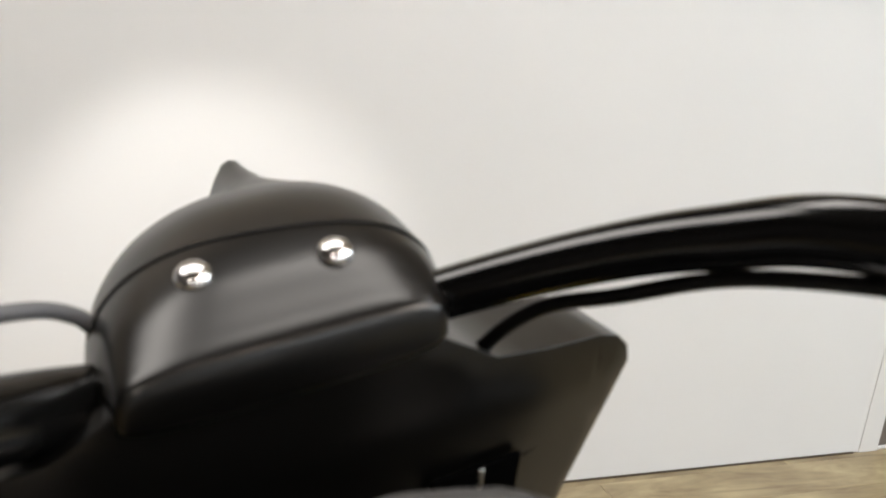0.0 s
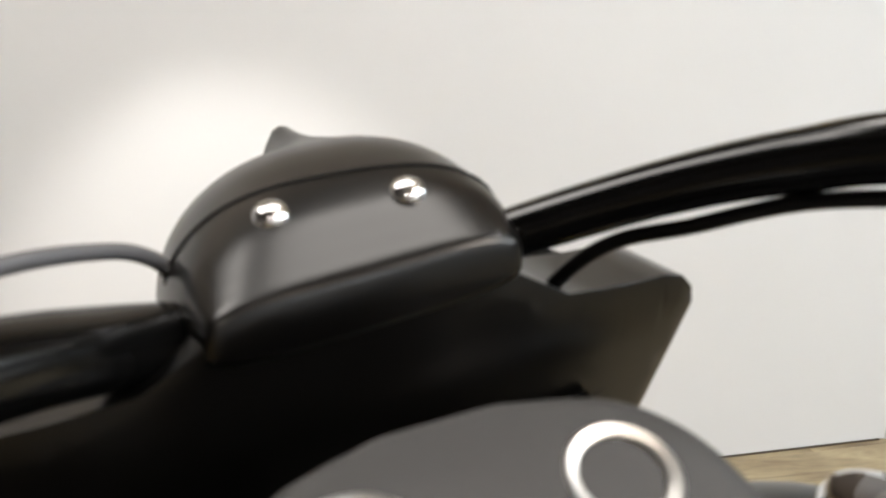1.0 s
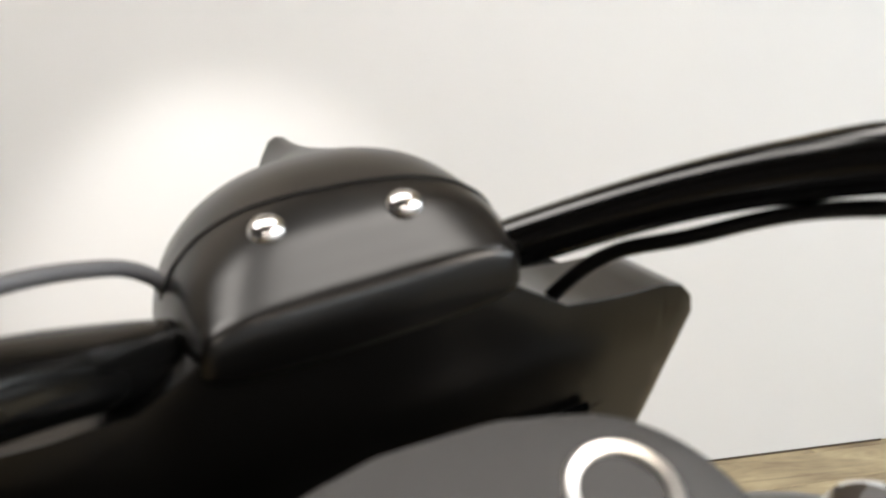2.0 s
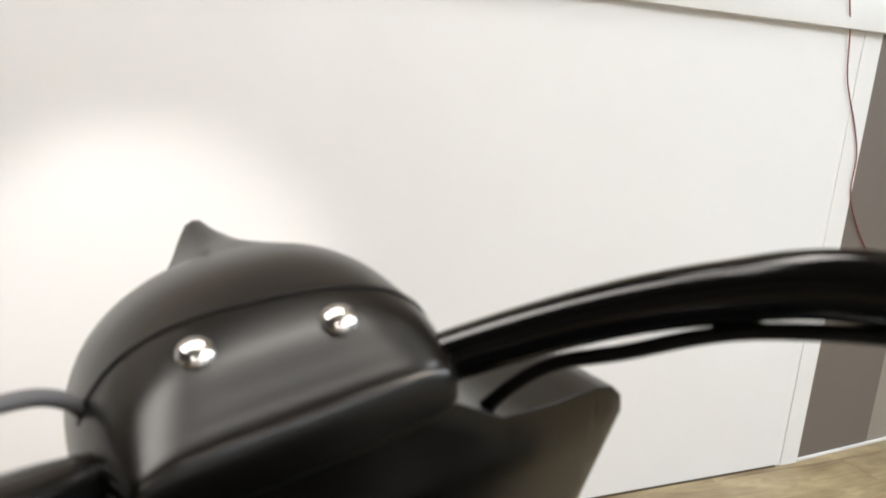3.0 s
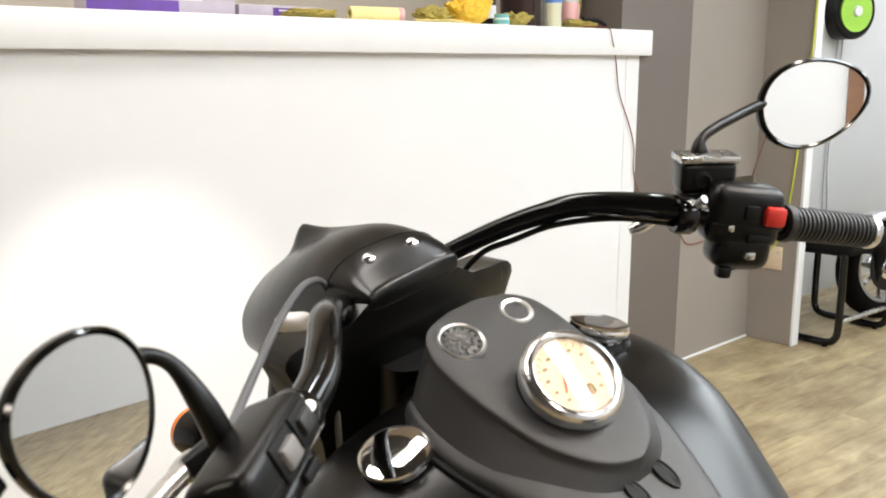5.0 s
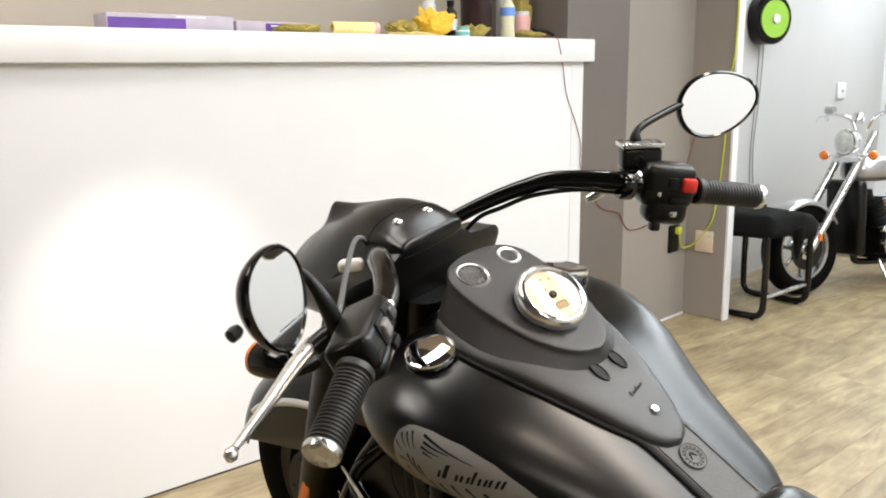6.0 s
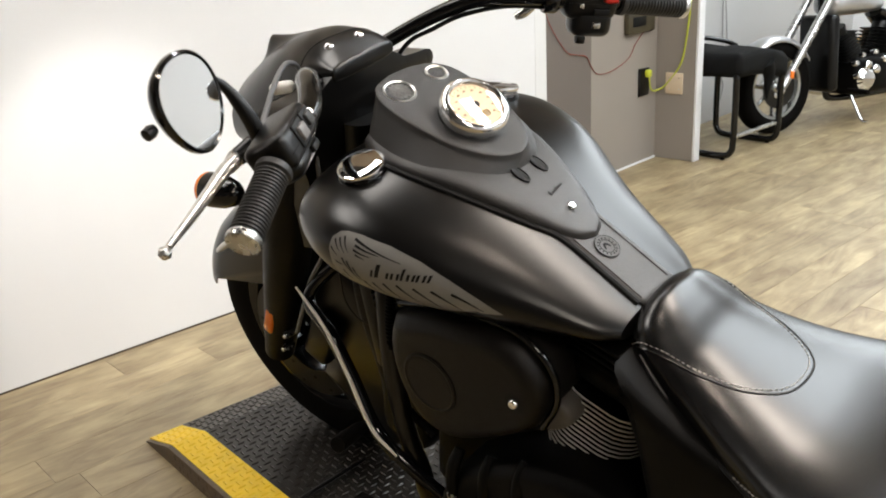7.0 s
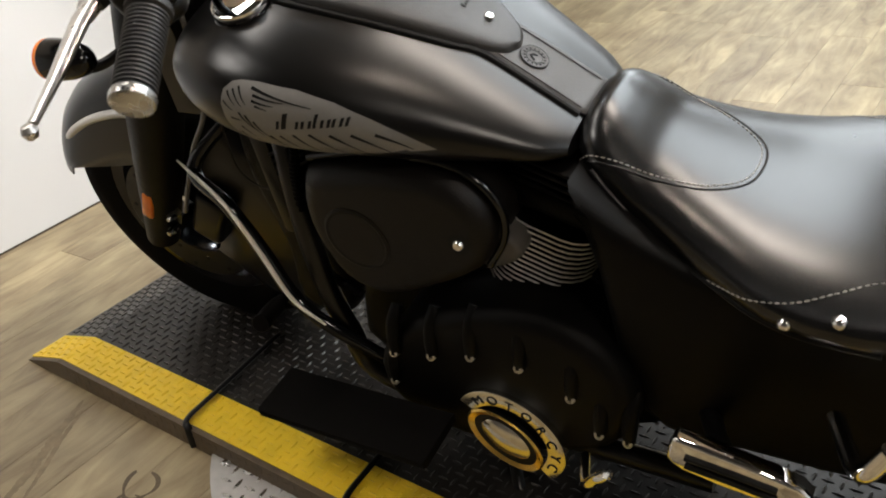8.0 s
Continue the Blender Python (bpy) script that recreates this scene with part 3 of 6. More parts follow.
button = part("ignition_ring", lathe([(0.0235, -0.004), (0.0235, 0.003), (0.0205, 0.007), (0.0165, 0.006), (0.0145, 0.001), (0.0145, -0.004)], 40, facing((0.055, 0.109, 0.963), (-0.04, -0.44, 0.90)) @ Matrix.Scale(0.92, 4), close=True), BRIGHT_STEEL, bike, "chrome ring round the ignition button")
part("button", lathe([(0.0150, 0.0), (0.0140, 0.0025), (0.0, 0.0045)], 32, facing((0.055, 0.109, 0.963), (-0.04, -0.44, 0.90)) @ Matrix.Scale(0.92, 4)), GLOSS, button, "black ignition button")
for x in (-0.014, 0.032):
    vent = part("warning_lamp", lathe([(0.0, 0.001), (0.012, 0.001), (0.0135, 0.0022), (0.0155, 0.002), (0.016, -0.004)], 28, facing((x, -0.100, console_z(-0.100) + 0.0012), CSLOPE) @ Matrix.Diagonal((0.62, 1.25, 1, 1))), INK, bike, "lens shaped dark warning lamp")
part("console_bolt", lathe([(0.0065, -0.003), (0.0065, 0.003), (0.005, 0.0045), (0.0028, 0.0045), (0.0024, 0.002), (0, 0.002)], 20, facing((0.003, -0.176, console_z(-0.176)), CSLOPE)), STEEL, bike, "steel bolt")
for u, tall, wide in ((-0.017, 0.0085, 0.0030), (-0.0095, 0.0042, 0.0022), (-0.0045, 0.0042, 0.0022), (0.0005, 0.0072, 0.0022), (0.0060, 0.0042, 0.0022), (0.0110, 0.0042, 0.0022), (0.0160, 0.0042, 0.0022)):
    part("word_bar", box((wide, tall, 0.0005), (u + 0.3 * tall, tall / 2, 0), turn=pose(0, 0, 0, 0, 0, -18)), INK, bike, "dark bar of lettering").matrix_basis = facing((0.008, -0.148, console_z(-0.148) + 0.0012), CSLOPE) @ pose(0, 0, 0, 0, 0, 10)
# dial marks and needle
DIAL_INK = material("dial_brown_ink", (0.60, 0.42, 0.27), 0.5)
for k in range(23):
    a = radians(225 - 270 * k / 22)
    part("dial_mark", box((0.006 if k % 2 == 0 else 0.0035, 0.0012, 0.0004), (0.0395 * math.cos(a), 0.0395 * math.sin(a), 0.0190), turn=pose(0, 0, 0, 0, 0, math.degrees(a))), DIAL_INK, speedo).matrix_basis = SP
for k in range(11):
    a = radians(225 - 270 * k / 10)
    part("number_bar", box((0.005, 0.0034, 0.0004), (0.0315 * math.cos(a), 0.0315 * math.sin(a), 0.0190), bevel=0.001), DIAL_INK, speedo).matrix_basis = SP
part("needle", box((0.034, 0.0022, 0.001), (-0.013, 0, 0.0212), 0.0004, 1, turn=pose(0, 0, 0, 0, 0, 62)), NEEDLE, speedo, "red needle").matrix_basis = SP
part("needle_hub", lathe([(0.0065, 0.0188), (0.0065, 0.0225), (0.005, 0.0238), (0, 0.0238)], 20, SP), BLACK, speedo)
part("dial_window", box((0.022, 0.012, 0.0006), (0.002, -0.021, 0.0191), 0.002), material("dial_display", (0.42, 0.30, 0.16), 0.3), speedo, "small display window").matrix_basis = SP
GLASS = bpy.data.materials.new("dial_glass")
GLASS.use_nodes = True
gb = GLASS.node_tree.nodes["Principled BSDF"]
gb.inputs["Transmission Weight"].default_value, gb.inputs["Roughness"].default_value, gb.inputs["IOR"].default_value = 1.0, 0.0, 1.45
glass = part("dial_glass", lathe([(0.0, 0.0252), (0.03, 0.0248), (0.0444, 0.0235), (0.0444, 0.0225), (0.03, 0.0238), (0, 0.0242)], 40, SP), GLASS, speedo, "clear dial glass")
glass.visible_shadow = False

# fuel caps
for s in (-1, 1):
    fr = facing((-0.149 if s < 0 else 0.186, 0.099, 0.872 if s < 0 else 0.888), (s * 0.22, -0.12, 0.95)) @ Matrix.Diagonal((1.06, 1.06, 1.0, 1.0))
    capm = part("fuel_cap", lathe([(0.031, -0.012), (0.031, 0.006), (0.0355, 0.008), (0.037, 0.013), (0.0355, 0.0172), (0.0325, 0.0184), (0.016, 0.0192), (0, 0.0194)], 48, fr), CHROME, bike, "polished chrome fuel cap")
    part("cap_collar", lathe([(0.041, -0.035), (0.040, -0.002), (0.036, 0.004), (0.031, 0.004)], 40, fr), GLOSS, capm)

# seat details
def stitches(pts, radius, dash=0.0052, space=0.0026):
    """A row of short raised stitches along a line."""
    line, bm, along, run = spline(pts, 40), bmesh.new(), 0.0, []
    for a, b in zip(line, line[1:]):
        along += (b - a).length
        if along % (dash + space) < dash:
            run = (run or [a]) + [b]
        elif len(run) > 1:
            tube([run[0], (run[0] + run[-1]) / 2, run[-1]], [radius * 0.6, radius, radius * 0.6], 6, 1, into=bm)
            run = []
        else:
            run = []
    return bm


def seat_top(x, y, lift=0.001):
    w, t, m_, b = interp(SEAT, y)
    return m_ + (t - m_) * max(0.0, 1 - (abs(x) / w) ** SEAT_N) ** (1 / SEAT_N) + lift


SEAM = [(-0.096, -0.331), (-0.104, -0.350), (-0.103, -0.385), (-0.096, -0.43), (-0.078, -0.485), (-0.035, -0.525), (0.035, -0.525), (0.075, -0.48), (0.09, -0.42), (0.095, -0.37), (0.090, -0.331)]
part("seam_welt", tube([(x, y, seat_top(x, y, -0.001)) for x, y in SEAM], 0.0022, 8, 6), LEATHER, seat, "raised seam round the nose pad")
for off in (0.006,):
    part("stitching", stitches([(x * (1 - off * 6), y + off, seat_top(x * (1 - off * 6), y + off, 0.0004)) for x, y in SEAM], 0.0009), THREAD, seat, "grey stitched seam")
for s in (-1, 1):
    def seat_x(y, z, lift=0.001):
        return s * (half_x(SEAT, y, z, SEAT_N, 3.5) + lift)
    part("stitching", stitches([(seat_x(y, z, 0.0006), y, z) for y, z in ((-0.490, 0.547), (-0.525, 0.551), (-0.558, 0.557), (-0.605, 0.566), (-0.646, 0.575), (-0.687, 0.584), (-0.73, 0.592))], 0.0011), THREAD, seat, "grey stitched seam")
    part("seat_piping", tube([(seat_x(y, z, 0.002), y, z) for y, z in ((-0.345, 0.648), (-0.375, 0.618), (-0.41, 0.588), (-0.46, 0.560), (-0.500, 0.546), (-0.56, 0.532), (-0.62, 0.528), (-0.70, 0.536))], 0.003, 8, 5), BLACK, seat)
    for k in range(5):
        y = -0.600 - 0.056 * k
        z = 0.543 + 0.020 * k
        part("stud", lathe([(0.0085, -0.003), (0.008, 0.002), (0.005, 0.0055), (0, 0.007)], 20, facing((seat_x(y, z, 0), y, z), (s, 0, 0.25))), CHROME, seat, "domed chrome stud")
# ---- headlight nacelle and fork covers ----
NX = 0.0175
FRONT_AXLE = (0, 0.69, 0.30)
STEER = BIKE.inverted() @ pose(0.200, 0.660, 0.365, 0, -12, 2) @ Matrix.Scale(1.06, 4) @ Matrix.Translation([-c for c in FRONT_AXLE])
NAC = [(0.2345, 0.0675, 0.9990, 0.988, 0.982, 5.0), (0.2357, 0.0712, 1.0040, 0.988, 0.980, 5.0), (0.2390, 0.0735, 1.0071, 0.987, 0.976, 4.8), (0.247, 0.0760, 1.0108, 0.986, 0.968, 4.3), (0.256, 0.0785, 1.0149, 0.984, 0.962, 3.9), (0.280, 0.0850, 1.0255, 0.975, 0.93, 3.2), (0.310, 0.0910, 1.0330, 0.962, 0.885, 2.8),
       (0.36, 0.0960, 1.0365, 0.950, 0.83, 2.45), (0.42, 0.0990, 1.026, 0.935, 0.81, 2.25), (0.47, 0.0990, 1.009, 0.920, 0.80, 2.1), (0.51, 0.0975, 0.994, 0.905, 0.80, 1.95), (0.535, 0.0955, 0.984, 0.896, 0.80, 1.85), (0.56, 0.0925, 0.970, 0.888, 0.80, 1.8), (0.585, 0.089, 0.955, 0.880, 0.80, 1.8)]


NAC_ROLL = 0.07


def nac_x(y):
    return NX + 0.11 * (y - 0.237)


def nac_top(x, y):
    """Height of the nacelle's upper skin."""
    w, t, m_, b, n = interp(NAC, y)
    return m_ + (t - m_) * max(0.0, 1 - (abs(x - nac_x(y)) / w) ** n) ** (1 / n) + NAC_ROLL * (x - nac_x(y))


rings = []
for i in range(76):
    y = 0.2345 + 0.3505 * (i / 75) ** 1.45
    w, t, m_, b, n = interp(NAC, y)
    ring = oval(y, w, t, m_, b, n, 2.6, 96, nac_x(y))
    # ridge that ends in a blunt peak over the lamp
    lift = 0.032 * max(0.0, min(1.0, (y - 0.40) / 0.125)) ** 1.6 * (1.0 if y < 0.530 else max(0.0, 1 - (y - 0.530) / 0.022))
    tilt = 0.30 * max(0.0, (y - 0.40) / 0.20)
    ring = [(x, yy + tilt * (0.97 - z), z + NAC_ROLL * (x - nac_x(y)) + lift * math.exp(-(abs(x - 0.050) / 0.0165) ** 2.6) * (1 if z > m_ else 0)) for x, yy, z in ring]
    rings.append(ring)
nacelle = part("headlight_nacelle", skin(rings), SATIN, bike, "satin black headlight nacelle with a peak", angle=60)
seam = []
for c in (-0.97, -0.88, -0.72, -0.5, -0.25, 0.0, 0.25, 0.5, 0.72, 0.88, 0.97):
    y = 0.306 - 0.012 * c
    x = nac_x(y) + 0.090 * c
    seam.append((x, y, nac_top(x, y) + 0.0004))
part("nacelle_seam", tube(seam, 0.0009, 6, 5), INK, nacelle)
for x, y in ((-0.0125, 0.284), (0.0515, 0.276)):
    part("dome_screw", lathe([(0.0090, -0.004), (0.0088, 0.001), (0.0068, 0.0038), (0.003, 0.0048), (0, 0.0049)], 24, facing((x, y, nac_top(x, y) + 0.0005), (0, -0.40, 0.9))), BEZEL, nacelle, "chrome dome screw")
part("lamp_rim", lathe([(0.082, -0.004), (0.084, 0.008), (0.082, 0.016), (0.076, 0.018), (0.074, -0.004)], 48, facing((NX + 0.034, 0.560, 0.884), (0.08, 1, 0.30)), close=True), GLOSS, nacelle, "black headlight rim")
lens = part("headlight_lens", lathe([(0.0, 0.018), (0.05, 0.014), (0.075, 0.006), (0.075, 0.0), (0, 0.0)], 40, facing((NX + 0.034, 0.560, 0.884), (0.08, 1, 0.30))), glowing("lit_headlight_lens", (1.0, 0.95, 0.85), 2.0), nacelle, "lit headlight lens")

# rear panel of the fork covers
HALF = [(0.058, 0.995), (0.0685, 0.990), (0.1010, 0.9700), (0.135, 0.9660), (0.165, 0.9640), (0.178, 0.9600), (0.1855, 0.9520), (0.187, 0.9420), (0.173, 0.906), (0.158, 0.867), (0.142, 0.82), (0.118, 0.66)]
OUT = [(x, z) for x, z in HALF] + [(-x, z) for x, z in HALF[::-1]]
bm = bmesh.new()
bm.faces.new([bm.verts.new((x, 0, z)) for x, z in OUT])
bmesh.ops.triangulate(bm, faces=bm.faces[:])
for step in range(6):
    long = [e for e in bm.edges if e.calc_length() > 0.022]
    if long:
        bmesh.ops.subdivide_edges(bm, edges=long, cuts=1)
        bmesh.ops.triangulate(bm, faces=[fc for fc in bm.faces if len(fc.verts) > 3])
for v in bm.verts:
    x, z = v.co.x, v.co.z
    v.co = (x + NX, 0.2365 + 0.04 * max(0, 0.985 - z) + 0.22 * max(0, 0.945 - z) + 0.018 * (abs(x) / 0.2) ** 2 + (0.0012 if v.is_boundary else 0), z)
front = bm.faces[:]
ext = bmesh.ops.extrude_face_region(bm, geom=front)
bmesh.ops.translate(bm, vec=(0, 0.060, 0), verts=[v for v in ext["geom"] if isinstance(v, bmesh.types.BMVert)])
panel = part("fork_cover_panel", bm, SATIN, bike, "satin black fork cover panel", angle=70)
round_off = panel.modifiers.new("round_off", "BEVEL")
round_off.width, round_off.segments, round_off.limit_method, round_off.angle_limit = 0.009, 4, "ANGLE", radians(50)
# no hole is cut: a matt black block paints the darkness of the opening
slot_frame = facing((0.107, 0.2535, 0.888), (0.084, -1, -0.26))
slot = part("cover_slot", box((0.054, 0.044, 0.004), (0, 0, 0), 0.0019, 2), OPENING_SHADE, panel, "black block standing in for the shade of an opening")
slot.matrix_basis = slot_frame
part("slot_divider", box((0.003, 0.040, 0.003), (0.002, 0.001, 0.002), 0.001, 1), STEEL, slot, "thin metal strip")
# fork legs, raked forward
for s in (-1, 1):
    fork_top, fork_foot = Vector((NX + s * 0.118, 0.300, 0.93)), STEER @ Vector((s * 0.118, 0.728, 0.292))
    leg = part("fork_leg", tube([STEER.inverted() @ fork_top.lerp(fork_foot, k) for k in (0, 0.33, 0.66, 1)], [0.050, 0.050, 0.043, 0.033], 20, 6), ENGINE, bike, "satin black fork leg")
    leg.matrix_basis = STEER
    fixed = [STEER.inverted() @ fork_top.lerp(fork_foot, k) for k in (0.79, 0.86, 0.93)]
    part("fork_reflector", box((0.010, 0.024, 0.075), fixed[0] + Vector((s * 0.038, 0, 0)), 0.006, turn=pose(0, 0, 0, 30, 0, 0)), ORANGE, leg, "orange side reflector")
    for q in fixed[1:]:
        part("caliper_bolt", tube([q + Vector((s * d, -0.045, 0)) for d in (0.005, 0.026, 0.034)], [0.009, 0.008, 0.005], 10, 2), STEEL, leg, "steel bolt")
    # turn signal
    body = part("turn_signal", lathe([(0.0, -0.058), (0.012, -0.055), (0.023, -0.040), (0.030, -0.015), (0.033, 0.015), (0.033, 0.028)], 28, facing((s * 0.192 + 0.002, 0.462, 0.800), (s * 0.05, 1, 0))), GLOSS, bike, "black bullet turn signal")
    part("signal_lens", lathe([(0.033, 0.028), (0.0325, 0.036), (0.024, 0.043), (0, 0.047)], 28, facing((s * 0.192 + 0.002, 0.462, 0.800), (s * 0.05, 1, 0))), ORANGE, body, "orange lens")
    part("signal_stalk", tube([(s * 0.11, 0.38, 0.80), (s * 0.15, 0.43, 0.775), (s * 0.188, 0.452, 0.780)], 0.009, 10), BLACK, body)

# ---- front wheel and fender ----
DARK_STEEL = material("dark_steel", (0.035, 0.034, 0.032), 0.4, 0.9, 0.1, 80)
AX, AZ = 0.69, 0.30
SIDE = pose(0, AX, AZ, 0, 90, 0)
wheel = part("front_wheel", lathe([(0.030, -0.045), (0.030, 0.045), (0.022, 0.05), (0.022, -0.05)], 24, SIDE, close=True), GLOSS, bike, "black front wheel")
wheel.matrix_basis = STEER
part("tyre", lathe([(0.205, -0.055), (0.245, -0.066), (0.275, -0.062), (0.292, -0.042), (0.300, -0.012), (0.300, 0.012), (0.292, 0.042), (0.275, 0.062), (0.245, 0.066), (0.205, 0.055)], 64, SIDE, close=True), RUBBER, wheel, "black rubber tyre")
part("rim", lathe([(0.180, -0.05), (0.210, -0.056), (0.212, -0.048), (0.195, 0.0), (0.212, 0.048), (0.210, 0.056), (0.180, 0.05), (0.172, 0)], 48, SIDE, close=True), GLOSS, wheel, "black rim")
for k in range(10):
    a = 2 * math.pi * k / 10
    c, sn = math.cos(a), math.sin(a)
    part("spoke", tube([(0, AX + 0.028 * c, AZ + 0.028 * sn), (0.012, AX + 0.10 * c, AZ + 0.10 * sn), (0, AX + 0.185 * c, AZ + 0.185 * sn)], [0.016, 0.010, 0.012], 8, 3), GLOSS, wheel)
for s in (-1, 1):
    disc = part("brake_disc", lathe([(0.085, 0.0), (0.150, 0.0), (0.150, 0.005), (0.085, 0.005)], 48, pose(s * 0.078, AX, AZ, 0, 90, 0), close=True), DARK_STEEL, wheel, "drilled dark steel brake disc")
    for k in range(18):
        a = 2 * math.pi * k / 18
        r = 0.105 + 0.03 * (k % 2)
        part("disc_hole", lathe([(0.0, 0.0062 * 1), (0.005, 0.0062), (0.005, -0.0012), (0, -0.0012)], 8, pose(s * 0.078, AX, AZ, 0, 90, 0) @ pose(r * math.cos(a), r * math.sin(a), 0)), INK, disc)
    part("brake_caliper", box((0.05, 0.07, 0.12), (s * 0.100, 0.575, 0.355), 0.014, 3, turn=pose(0, 0, 0, 32, 0, 0)), BLACK, bike, "black brake caliper").matrix_basis = STEER
# fender: a deep half round shell round the tyre, cut level at the front
bm = bmesh.new()
rows = []
for i in range(49):
    a = radians(19 + (226 - 19) * i / 48)
    c, sn = math.cos(a), math.sin(a)
    row = []
    for k in range(17):
        u = -1 + 2 * k / 16
        if abs(u) < 0.55:
            b = u / 0.55 * math.pi / 2
            x, r = 0.086 * math.sin(b), 0.283 + 0.052 * math.cos(b)
        else:
            low = 0.085
            if c > 0:
                low = max(low, min(0.282, 0.150 / max(0.05, sn + 0.16 * c)))
            x, r = math.copysign(0.086 + 0.006 * (abs(u) - 0.55), u), 0.283 - (0.283 - low) * (abs(u) - 0.55) / 0.45
        row.append(bm.verts.new((x, AX + r * c, AZ + r * sn)))
    rows.append(row)
for a, b in zip(rows, rows[1:]):
    for k in range(16):
        bm.faces.new((a[k], a[k + 1], b[k + 1], b[k]))
fender = part("front_fender", bm, SATIN, bike, "deep satin black front fender", angle=60)
fender.matrix_basis = STEER
fender.modifiers.new("thick", "SOLIDIFY").thickness = 0.004
half_trim = [(-0.090, 0.60, 0.566), (-0.091, 0.70, 0.566), (-0.090, 0.79, 0.546), (-0.085, 0.87, 0.510), (-0.066, 0.945, 0.462), (-0.035, 0.992, 0.426), (0, 1.006, 0.415)]
part("fender_trim", tube(half_trim + [(-x, y, z) for x, y, z in half_trim[-2::-1]], 0.0085, 10, 5), material("pale_fender_trim", (0.62, 0.61, 0.58), 0.35, 0.3), fender, "pale metal trim round the fender tip")

# ---- handlebar fittings ----
SWITCH_GREY = material("grey_switch_plastic", (0.16, 0.15, 0.145), 0.4)
def grip_set(s, inn, end, housing_end, size, drop, buttons, soft=0.30, roll=0):
    inn, end, housing_end = Vector(inn), Vector(end), Vector(housing_end)
    d = (end - inn).normalized()
    fr = facing(inn, d)
    L = (end - inn).length
    prof = [(0.0, 0.0), (0.0225, 0.0), (0.0235, 0.003), (0.0235, 0.009)]
    n_rib = 18
    for k in range(n_rib):
        h0 = 0.012 + (L - 0.022) * k / n_rib
        h1 = 0.012 + (L - 0.022) * (k + 0.62) / n_rib
        prof += [(0.0185, h0), (0.0210, h0 + 0.001), (0.0210, h1), (0.0185, h1 + 0.0008)]
    prof += [(0.0205, L - 0.009), (0.0205, L - 0.006)]
    grip = part("handlebar_grip", lathe(prof + [(0.0, L - 0.006)], 28, fr), GRIP, bike, "ribbed black rubber grip")
    part("bar_end", lathe([(0.0210, L - 0.007), (0.0220, L - 0.004), (0.0215, L + 0.002), (0.018, L + 0.005), (0, L + 0.006)], 28, fr), STEEL, grip, "polished metal bar end")
    hd = (housing_end - inn).normalized()
    across = Vector((0, 0, 1)).cross(hd).normalized()
    centre = (inn + housing_end) / 2 + Vector((0, 0, drop))
    bm = box((size[0], size[1], size[2] * 0.72), (0, 0, size[2] * 0.14), size[1] * soft, 4)
    box((size[0] * 0.80, size[1] * 0.92, size[2] * 0.50), (-size[0] * 0.05, 0, -size[2] * 0.25), size[1] * 0.30, 4, into=bm)
    house = part("switch_housing", bm, BLACK, bike, "black switch housing")
    house.matrix_basis = Matrix.Translation(centre) @ Matrix((hd, across, hd.cross(across))).transposed().to_4x4() @ pose(0, 0, 0, roll, 0, 0)
    for place, bs, mat, label in buttons:
        part("switch_button", box(bs, place, min(bs) * 0.3), mat, house, label)
    part("housing_seam", box((size[0] * 0.9, size[1] + 0.0012, 0.0016), (0, 0, size[2] * 0.05), 0.0006, 1), INK, house)
    cpos = housing_end + hd * 0.012
    part("bar_clamp", lathe([(0.0165, -0.012), (0.0225, -0.012), (0.0245, -0.008), (0.0245, 0.008), (0.0225, 0.012), (0.0165, 0.012)], 28, facing(cpos, hd), close=True), GLOSS, bike, "gloss black bar clamp")
    part("clamp_bolt", tube([cpos + Vector((0, -0.020, 0.014)), cpos + Vector((0, -0.026, 0.019)), cpos + Vector((0, -0.030, 0.022))], 0.005, 10, 2), STEEL, bike, "steel clamp bolt")


grip_set(-1, (-0.395, -0.040, 0.997), (-0.489, -0.081, 0.950), (-0.298, 0.032, 1.006), (0.124, 0.060, 0.066), 0.001,
         (((0.033, -0.0295, 0.012), (0.034, 0.007, 0.028), INK, "dark button frame"), ((0.033, -0.0335, 0.012), (0.022, 0.009, 0.017), GRIP, "grey rocker button"), ((-0.006, -0.0295, 0.010), (0.036, 0.007, 0.032), INK, "dark button frame"),
          ((-0.006, -0.0335, 0.010), (0.024, 0.010, 0.019), SWITCH_GREY, "pale switch button"), ((0.010, -0.0290, -0.018), (0.026, 0.008, 0.010), INK, "")), 0.20, -20)
grip_set(1, (0.360, -0.055, 1.007), (0.478, -0.112, 0.969), (0.275, 0.012, 1.032), (0.092, 0.056, 0.104), -0.008,
         (((-0.030, 0.028, 0.020), (0.026, 0.016, 0.024), RED, "red stop switch"), ((-0.002, 0.028, 0.022), (0.018, 0.008, 0.018), INK, ""), ((-0.016, 0.027, -0.008), (0.030, 0.012, 0.012), INK, "black rocker switch"),
          ((-0.010, 0.026, -0.030), (0.014, 0.008, 0.010), STEEL, ""), ((0.012, 0.012, -0.056), (0.018, 0.018, 0.016), BLACK, ""), ((0.020, 0.0275, 0.002), (0.008, 0.006, 0.008), STEEL, "steel screw head")))

# left perch, lever, mirror
part("lever_perch", tube([(-0.310, 0.025, 1.004), (-0.325, 0.046, 1.004), (-0.350, 0.062, 0.998), (-0.374, 0.068, 0.990)], [0.018, 0.017, 0.015, 0.012], 14, 5), BLACK, bike, "black lever perch")
